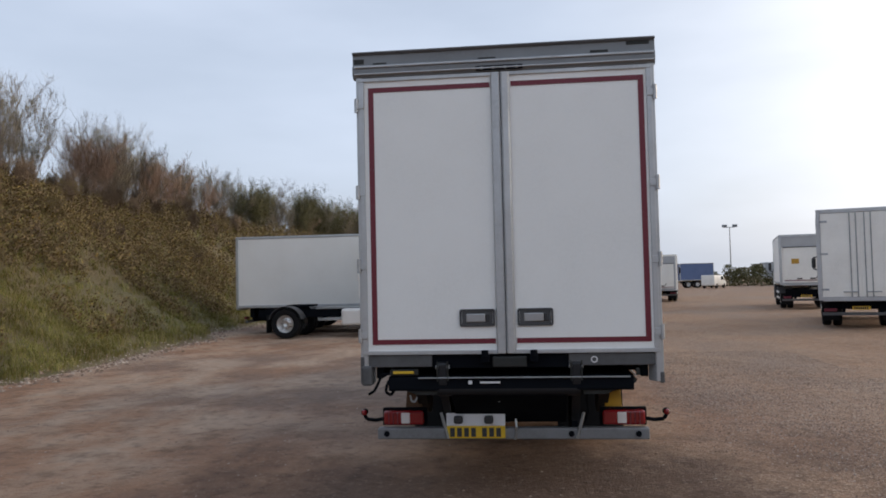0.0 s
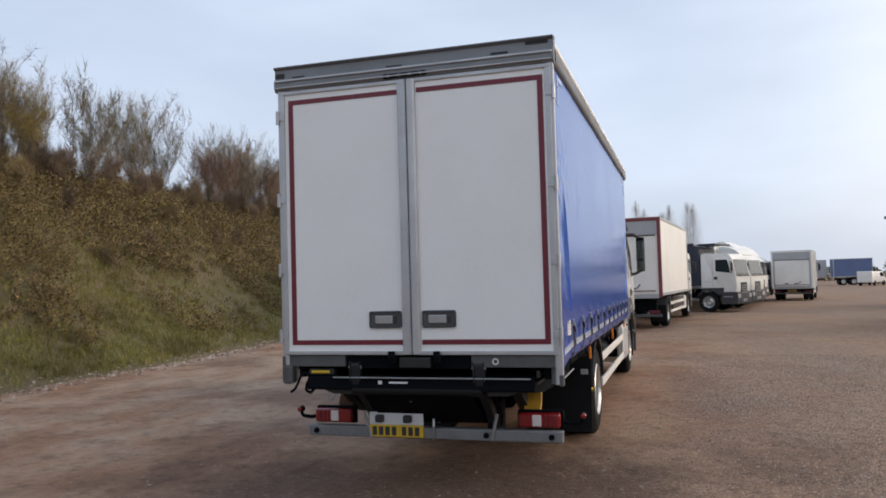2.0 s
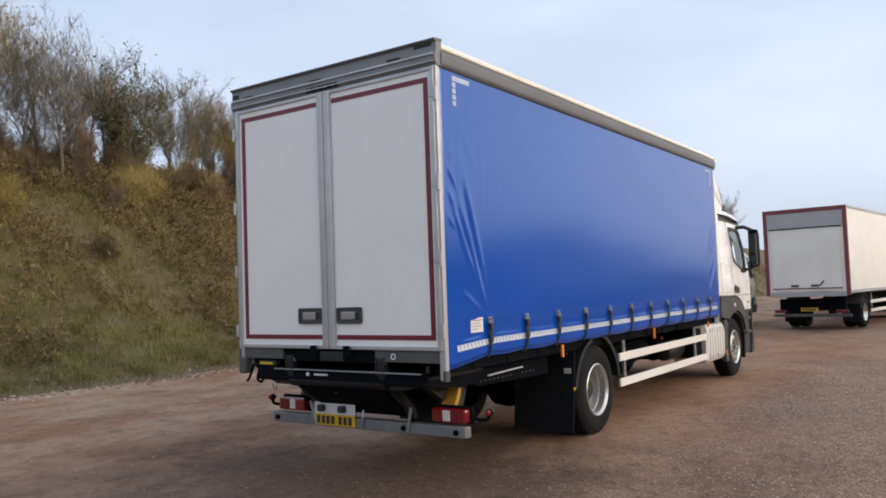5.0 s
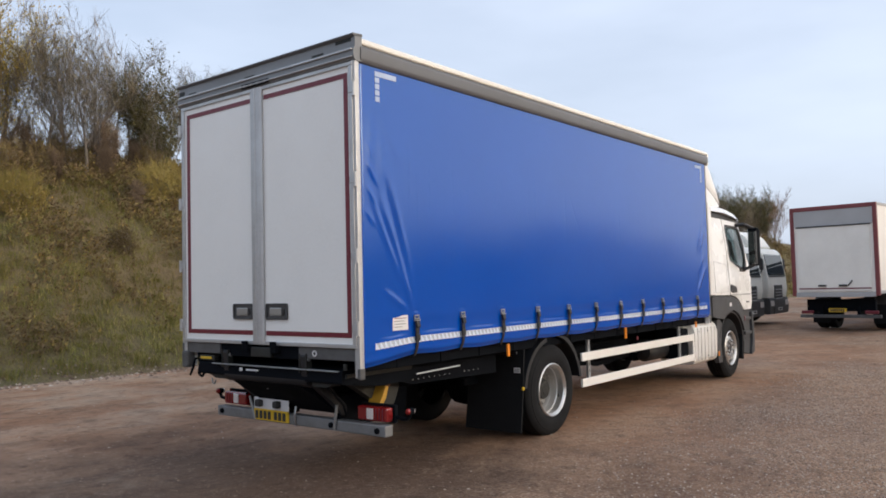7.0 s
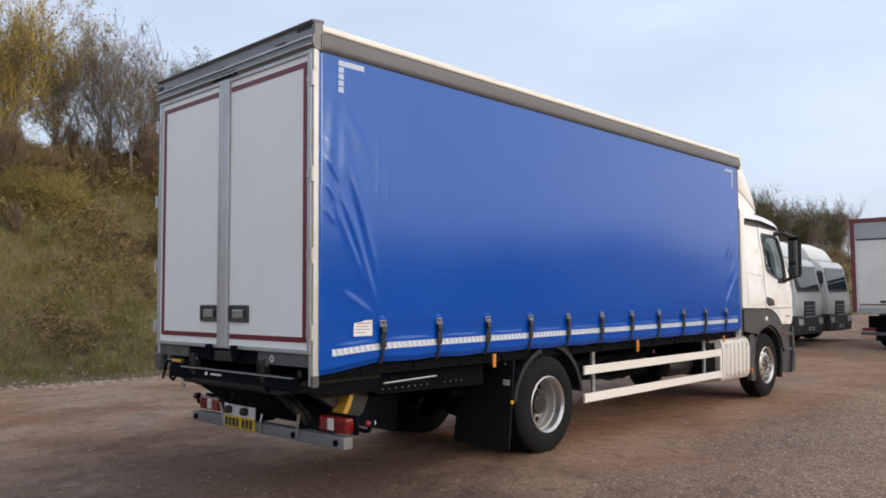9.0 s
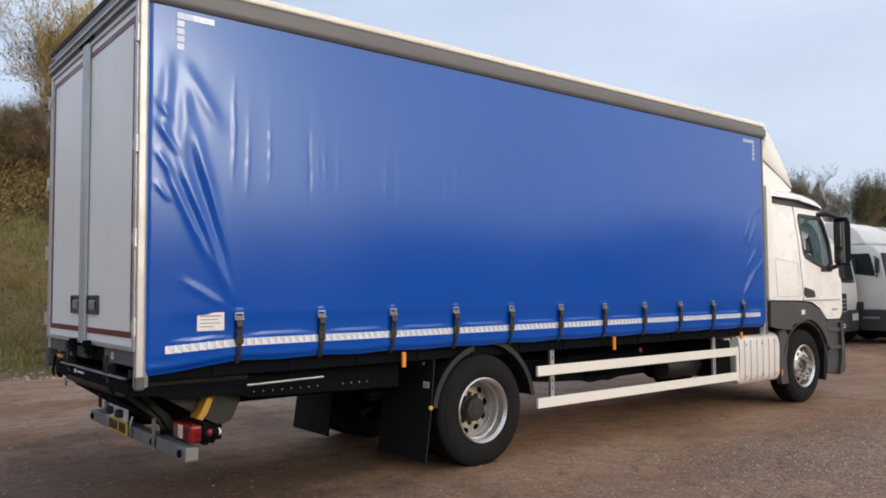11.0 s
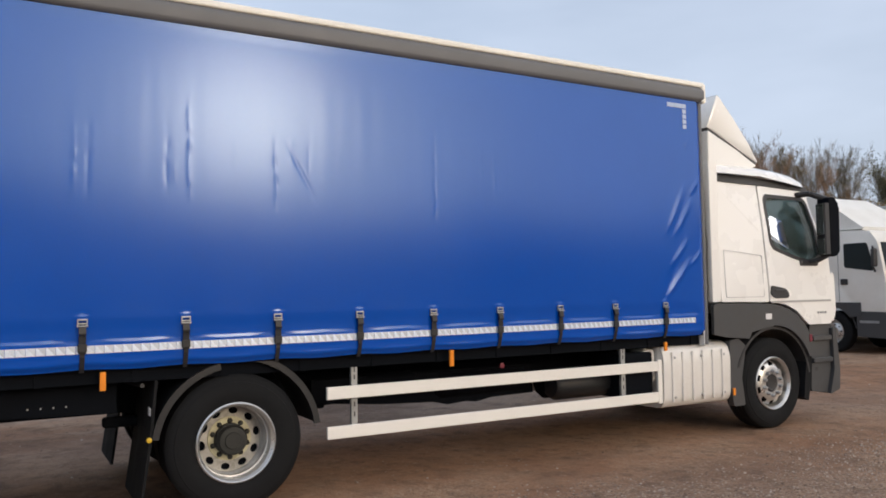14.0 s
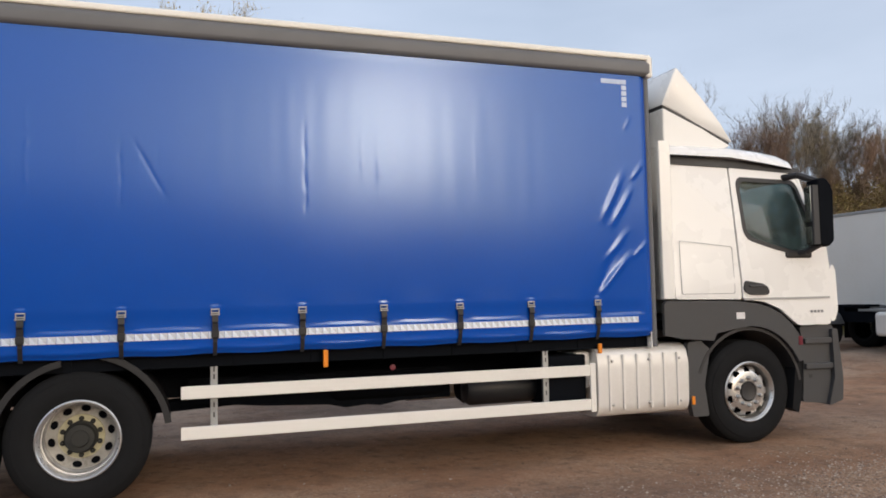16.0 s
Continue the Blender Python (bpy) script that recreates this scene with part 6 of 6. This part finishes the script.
def grow_grass():
    s = Soup()
    for lo, hi, count, size in ((-2, 14, 13000, 0.14), (14, 32, 6000, 0.2), (32, 75, 2600, 0.34)):
        for _ in range(count):
            x, y, z, u = bank_spot(lo, hi, 0.15, 9.5)
            keep = (0.95 if y < 13 else 0.8) - (0.05 if y < 13 else 0.075) * u + 0.4 * noise.noise(Vector((x * 0.4, y * 0.4, 3)))
            if rng.random() > keep:
                continue
            h = size * rng.uniform(0.5, 1.35)
            for _b in range(11):
                a = rng.uniform(0, 2 * math.pi)
                bx, by = x + rng.normal() * 0.09, y + rng.normal() * 0.09
                lean = rng.uniform(0.5, 1.7) * h
                w = rng.uniform(0.004, 0.009) * (size / 0.17)
                tx, ty = math.cos(a), math.sin(a)
                mx, my, mz = bx + tx * lean * 0.35, by + ty * lean * 0.35, z + h * 0.65
                s.add([(bx - ty * w, by + tx * w, z - 0.03), (bx + ty * w, by - tx * w, z - 0.03), (mx + ty * w * 0.7, my - tx * w * 0.7, mz), (mx - ty * w * 0.7, my + tx * w * 0.7, mz), (bx + tx * lean, by + ty * lean, z + h * 0.85)], [(0, 1, 2, 3), (3, 2, 4)])
    ob = new("bank_grass", s.mesh("bank_grass", GRASS))
    return tagged(ob, "tussocky yellow-green autumn grass on the bank", "grass", "", "stuff")


def grow_bracken():
    s = Soup()
    for lo, hi, count, size in ((-2, 14, 9500, 0.5), (14, 34, 7500, 0.6), (34, 90, 3200, 0.9)):
        for _ in range(count):
            x, y, z, u = bank_spot(lo, hi, 0.8, 11.5)
            keep = (-0.3 if y < 13 else -0.05) + 0.16 * u + 1.0 * noise.noise(Vector((x * 0.4, y * 0.4, 9)))
            if rng.random() > keep:
                continue
            h = size * rng.uniform(0.5, 1.3)
            a = rng.uniform(0, 2 * math.pi)
            tip = Vector((x + math.cos(a) * h * 0.5, y + math.sin(a) * h * 0.5, z + h))
            root = Vector((x, y, z - 0.03))
            s.twig(root, root.lerp(tip, 0.5) + Vector((0, 0, h * 0.12)), 0.007, 0.005)
            s.twig(root.lerp(tip, 0.5) + Vector((0, 0, h * 0.12)), tip, 0.005, 0.002)
            for _l in range(26):
                q = rng.uniform(0.2, 1.0)
                c = root.lerp(tip, q) + Vector(rng.normal(size=3)) * h * 0.16
                s.leaf(c, rng.uniform(0.04, 0.11) * (size / 0.55))
    ob = new("bank_bracken", s.mesh("bank_bracken", BRACKEN))
    return tagged(ob, "dead brown bracken and brambles on the bank", "bracken", "", "stuff")


def branch(wood, tips, a, d, length, r, level, spread, up, lush=1):
    """A limb of a few bends, with side branches."""
    p, d = Vector(a), Vector(d).normalized()
    bends = (4, 3, 2, 2)[level]
    for i in range(bends):
        q = p + d * (length / bends)
        r2 = max(r * (0.72 if level < 2 else 0.6), 0.006)
        wood.twig(p, q, r, r2, 6 if level == 0 else 4 if level == 1 else 3)
        if level < 3:
            for _ in range(((2, 1, 2), (3, 2, 2))[lush][level] if i or level else 1):
                turn = Vector(rng.normal(size=3))
                side = (turn - d * turn.dot(d)).normalized()
                nd = (d * (1 - spread) + side * spread + Vector((0, 0, up))).normalized()
                branch(wood, tips, p.lerp(q, rng.uniform(0.2, 1)), nd, length * rng.uniform(0.38, 0.62), max(r2 * 0.55, 0.008), level + 1, spread, up, lush)
        else:
            tips.append(q)
        p, r = q, r2
        d = (d + Vector(rng.normal(size=3)) * 0.12 + Vector((0, 0, 0.06))).normalized()


def grow_tree(label, height, stems, leaves, leaf_mat, spread=0.55, up=0.25, leaf_size=0.11):
    tree = thing("tree", label, "tree", group="trees on the bank")
    wood, tips = Soup(), []
    for k in range(stems):
        a = rng.uniform(0, 2 * math.pi)
        tilt = 0.0 if stems == 1 else rng.uniform(0.12, 0.38)
        branch(wood, tips, (math.cos(a) * 0.12 * (stems > 1), math.sin(a) * 0.12 * (stems > 1), -0.3), (math.cos(a) * tilt, math.sin(a) * tilt, 1), height * rng.uniform(0.75, 1.0), 0.018 * height / (1 + 0.3 * (stems - 1)), 0, spread, up, int(stems < 3))
    # the tallest twig tip stands at the given height
    top = max(t.z for t in tips) + 0.3
    wood.v = [(a * height / top, b * height / top, c * height / top) for a, b, c in wood.v]
    tips = [t * (height / top) for t in tips]
    trunk = new("trunk", wood.mesh("trunk", leaf_mat if leaf_mat in (TWIGDARK, PINKTWIG) else BARK))
    trunk.parent = tree
    crown = Soup()
    for t in tips:
        for _ in range(4):
            e = t + Vector(rng.normal(size=3)) * 0.16 + Vector((0, 0, rng.uniform(0.05, 0.42)))
            w = (e - t).orthogonal().normalized() * 0.006
            crown.add([tuple(t - w), tuple(t + w), tuple(e)], [(0, 1, 2)])
    for _ in range(leaves):
        t = tips[int(rng.integers(len(tips)))]
        crown.leaf(t + Vector(rng.normal(size=3)) * 0.2, leaf_size * rng.uniform(0.6, 1.3))
    c = new("crown", crown.mesh("crown", leaf_mat))
    c.parent = tree
    return tree


grow_grass()
grow_bracken()
SPECIES = [
    grow_tree("bare grey ash sapling with upright twigs on the bank", 5.2, 1, 120, HAZE, 0.5, 0.42, 0.05),
    grow_tree("bare multi-stemmed hazel on the bank", 5.0, 4, 120, HAZE, 0.42, 0.5, 0.05),
    grow_tree("birch with yellow leaves on the bank top", 5.6, 2, 1700, YELLOWLEAF, 0.5, 0.3, 0.08),
    grow_tree("olive-leaved young tree on the bank top", 4.4, 2, 2600, LEAFDARK, 0.5, 0.22, 0.08),
    grow_tree("bare thicket of thorn on the bank", 2.6, 4, 0, TWIGDARK, 0.45, 0.4),
    grow_tree("russet-leaved shrub on the bank", 1.8, 6, 900, BRACKEN, 0.75, -0.05, 0.055),
    grow_tree("bare oak sapling with a broad crown on the bank", 5.2, 1, 90, HAZE, 0.6, 0.26, 0.05),
    grow_tree("pinkish-brown birch thicket on the bank top", 4.6, 4, 0, PINKTWIG, 0.42, 0.45),
    grow_tree("low bramble with yellow leaves on the slope", 1.3, 6, 420, LEAFY, 0.75, -0.05, 0.07),
]
# kinds of tree, first and last along the bank, number, distance up the slope, height
HEIGHTS = (5.2, 5.0, 5.6, 4.4, 2.6, 1.8, 5.2, 4.6, 1.3)
STANDS = [
    (2, 4.0, 5.6, 5, 9.2, 5.5), (6, 6.2, 7.6, 4, 7.6, 5.2), (0, 7.2, 9.0, 4, 8.6, 4.5), (3, 9.8, 10.3, 2, 7.9, 4.4),
    (0, 11.8, 17.4, 6, 9.6, 5.0), (1, 13.0, 16.6, 3, 9.2, 4.7), (2, 13.6, 15.6, 2, 9.0, 3.2), (1, 19.4, 20.2, 2, 9.5, 5.0), (1, 24.2, 25.2, 2, 9.5, 5.7),
    (0, 24.8, 26.6, 2, 9.8, 5.0), (7, 29.6, 30.6, 3, 9.5, 4.6), (1, 31.4, 33.6, 4, 9.5, 5.4), (0, 32.0, 36.0, 3, 9.9, 5.0), (7, 34.0, 44.0, 6, 9.8, 4.3), (1, 35.0, 47.0, 10, 10.0, 4.6),
    (3, 51.0, 56.0, 4, 9.6, 5.0), (0, 48.0, 62.0, 8, 10.2, 4.4),
    (3, 66.0, 76.0, 6, 10.0, 6.0), (3, 79.0, 91.0, 5, 10.0, 6.6), (7, 93.0, 100.0, 3, 10.0, 7.2)]


def plant_bank():
    used = set()
    for pick, y0, y1, count, u, h in STANDS:
        for i in range(count):
            y = y0 + (y1 - y0) * i / max(count - 1, 1) + rng.normal() * 0.12
            put_tree(pick, y, u + rng.normal() * 0.35, h / HEIGHTS[pick] * rng.uniform(0.88, 1.04), used)
    # thin woods farther along the bank
    for i in range(36):
        y = 58 + 36 * i / 36 + rng.normal() * 0.6
        put_tree(int(rng.choice((0, 1, 3, 6, 7), p=[0.3, 0.3, 0.08, 0.17, 0.15])), y, rng.uniform(8.5, 14), rng.uniform(0.75, 1.0), used)
    # thorn and russet scrub along the brow, sparser on the slope
    for i in range(110):
        y = 2 + 44 * (i / 110) ** 1.25 + rng.normal() * 0.4
        put_tree(4 if i % 3 else 5, y, rng.uniform(6.6, 9.6), rng.uniform(0.42, 0.75), used)
    for i in range(26):
        y = 3 + 40 * i / 26 + rng.normal() * 0.6
        put_tree(5 if i % 3 else 4, y, rng.uniform(3.6, 6.6), rng.uniform(0.3, 0.5), used)
    for y, u in ((9.2, 6.3), (4.2, 5.2), (8.5, 6.0), (3.4, 5.6)):
        put_tree(8, y, u, rng.uniform(0.7, 1.0), used)


def put_tree(pick, y, u, size, used):
    x = toe_x(y) - u
    m = pose(x, y, bank_z(x, y) - 0.05, 0, 0, rng.uniform(0, 360)) @ Matrix.Scale(size, 4)
    if pick in used:
        copy_thing(SPECIES[pick], m)
    else:
        SPECIES[pick].matrix_basis = m
        SPECIES[pick].scale = (1, 1, 1)
        used.add(pick)


plant_bank()


def far_woods():
    """Woods and hedges round the yard, a wall of leaf clumps and twigs, and some poplars."""
    s = Soup()

    def clump(x, y, w, h, count, leaf):
        for _ in range(count):
            a, q = rng.uniform(0, 6.28), rng.random() ** 0.6
            z = h * rng.random() ** 0.8
            r = w * q * (1.05 - 0.75 * (z / h) ** 2)
            s.leaf((x + math.cos(a) * r, y + math.sin(a) * r, z), leaf * rng.uniform(0.6, 1.4))

    for i in range(46):
        x = -75 + 230 * i / 45
        clump(x + rng.normal() * 2, 168 + rng.normal() * 8, 4.8, rng.uniform(2.2, 4.4), 800, 0.36)
    # bramble heaps along the far edge of the yard
    for i in range(16):
        clump(26.5 + 15 * i / 15 + rng.normal() * 0.4, 117 + rng.normal() * 1.2, 1.6, rng.uniform(2.2, 3.4), 420, 0.26)
    for i in range(60):
        y = -110 + 260 * i / 59
        clump(72 + rng.normal() * 3, y, 5.5, rng.uniform(8.6, 10.4) + 3.5 * sm(25, -15, y), 440, 1.1)
    for i in range(36):
        x = -30 + 100 * i / 35
        clump(x, -75 + rng.normal() * 3, 4.0, rng.uniform(5, 9), 150, 1.2)
    return tagged(new("far_woods", s.mesh("far_woods", LEAFDARK)), "dark woods and hedges round the yard", "woods", "", "stuff")


far_woods()


def far_poplars():
    s = Soup()
    for x, h in ((-6.8, 16.4), (-5.2, 14.6), (-1.6, 13.8), (-0.1, 15.2), (3.4, 15.8), (4.5, 15.2), (1.8, 10.5)):
        for _ in range(420):
            z = h * rng.uniform(0.12, 1)
            a = rng.uniform(0, 6.28)
            r = 1.45 * math.sin(math.pi * min(z / h, 1)) ** 0.6
            b = (x + math.cos(a) * r * 0.3, 160 + math.sin(a) * r * 0.3, z)
            s.twig(b, (b[0] + math.cos(a) * r, b[1] + math.sin(a) * r, z + 1.6), 0.016, 0.008)
        s.twig((x, 160, 0), (x, 160, h), 0.1, 0.03, 5)
    return tagged(new("far_poplars", s.mesh("far_poplars", TWIG)), "bare upright poplars far beyond the yard", "trees", "", "stuff")


far_poplars()


# ---- loose stones ----
def strew_stones():
    s = Soup()

    def stone(x, y, z, r):
        j = rng.uniform(0.6, 1.3, size=6)
        a = rng.uniform(0, 6.28)
        ca, sa = math.cos(a) * r, math.sin(a) * r
        pts = [(x + ca * j[0], y + sa * j[0], z), (x - sa * j[1], y + ca * j[1], z), (x - ca * j[2], y - sa * j[2], z), (x + sa * j[3], y - ca * j[3], z), (x, y, z + r * 0.7 * j[4]), (x, y, z - r * 0.5)]
        s.add(pts, [(0, 1, 4), (1, 2, 4), (2, 3, 4), (3, 0, 4), (1, 0, 5), (2, 1, 5), (3, 2, 5), (0, 3, 5)])

    for _ in range(26000):
        x, y = rng.uniform(-9, 9.5), rng.uniform(-7, 20)
        gravel = sm(1.6, 3.6, x + 1.3 * noise.noise(Vector((x * 0.3, y * 0.3, 1))) - 0.12 * (y - 6)) * (1 if y > 1 else 0.45)
        if rng.random() < 0.22 + 0.8 * gravel * (0.5 + 0.8 * noise.noise(Vector((x * 0.8, y * 0.8, 4)))):
            stone(x, y, ground_z(x, y), 0.006 + 0.012 * rng.random() ** 2)
    for _ in range(120000):
        x, y = rng.uniform(1.35, 6.2), rng.uniform(-2.5, 13)
        clump = 0.6 + 0.8 * noise.noise(Vector((x * 0.6, y * 0.6, 8)))
        if rng.random() < clump * sm(1.5, 2.9, x - 1.5 * sm(3.5, -1, y) + 0.5 * noise.noise(Vector((x * 0.5, y * 0.5, 3)))):
            stone(x, y, ground_z(x, y), 0.004 + 0.01 * rng.random() ** 2)
    for _ in range(5200):
        y = rng.uniform(-8, 34)
        x = toe_x(y) + rng.normal() * 0.32 + 0.15
        stone(x, y, max(ground_z(x, y), bank_z(x, y)), 0.015 + 0.05 * rng.random() ** 3)
    return tagged(new("loose_stones", s.mesh("loose_stones", PEBBLE)), "loose grey and red-brown stones on the yard", "stones", "", "stuff")


strew_stones()
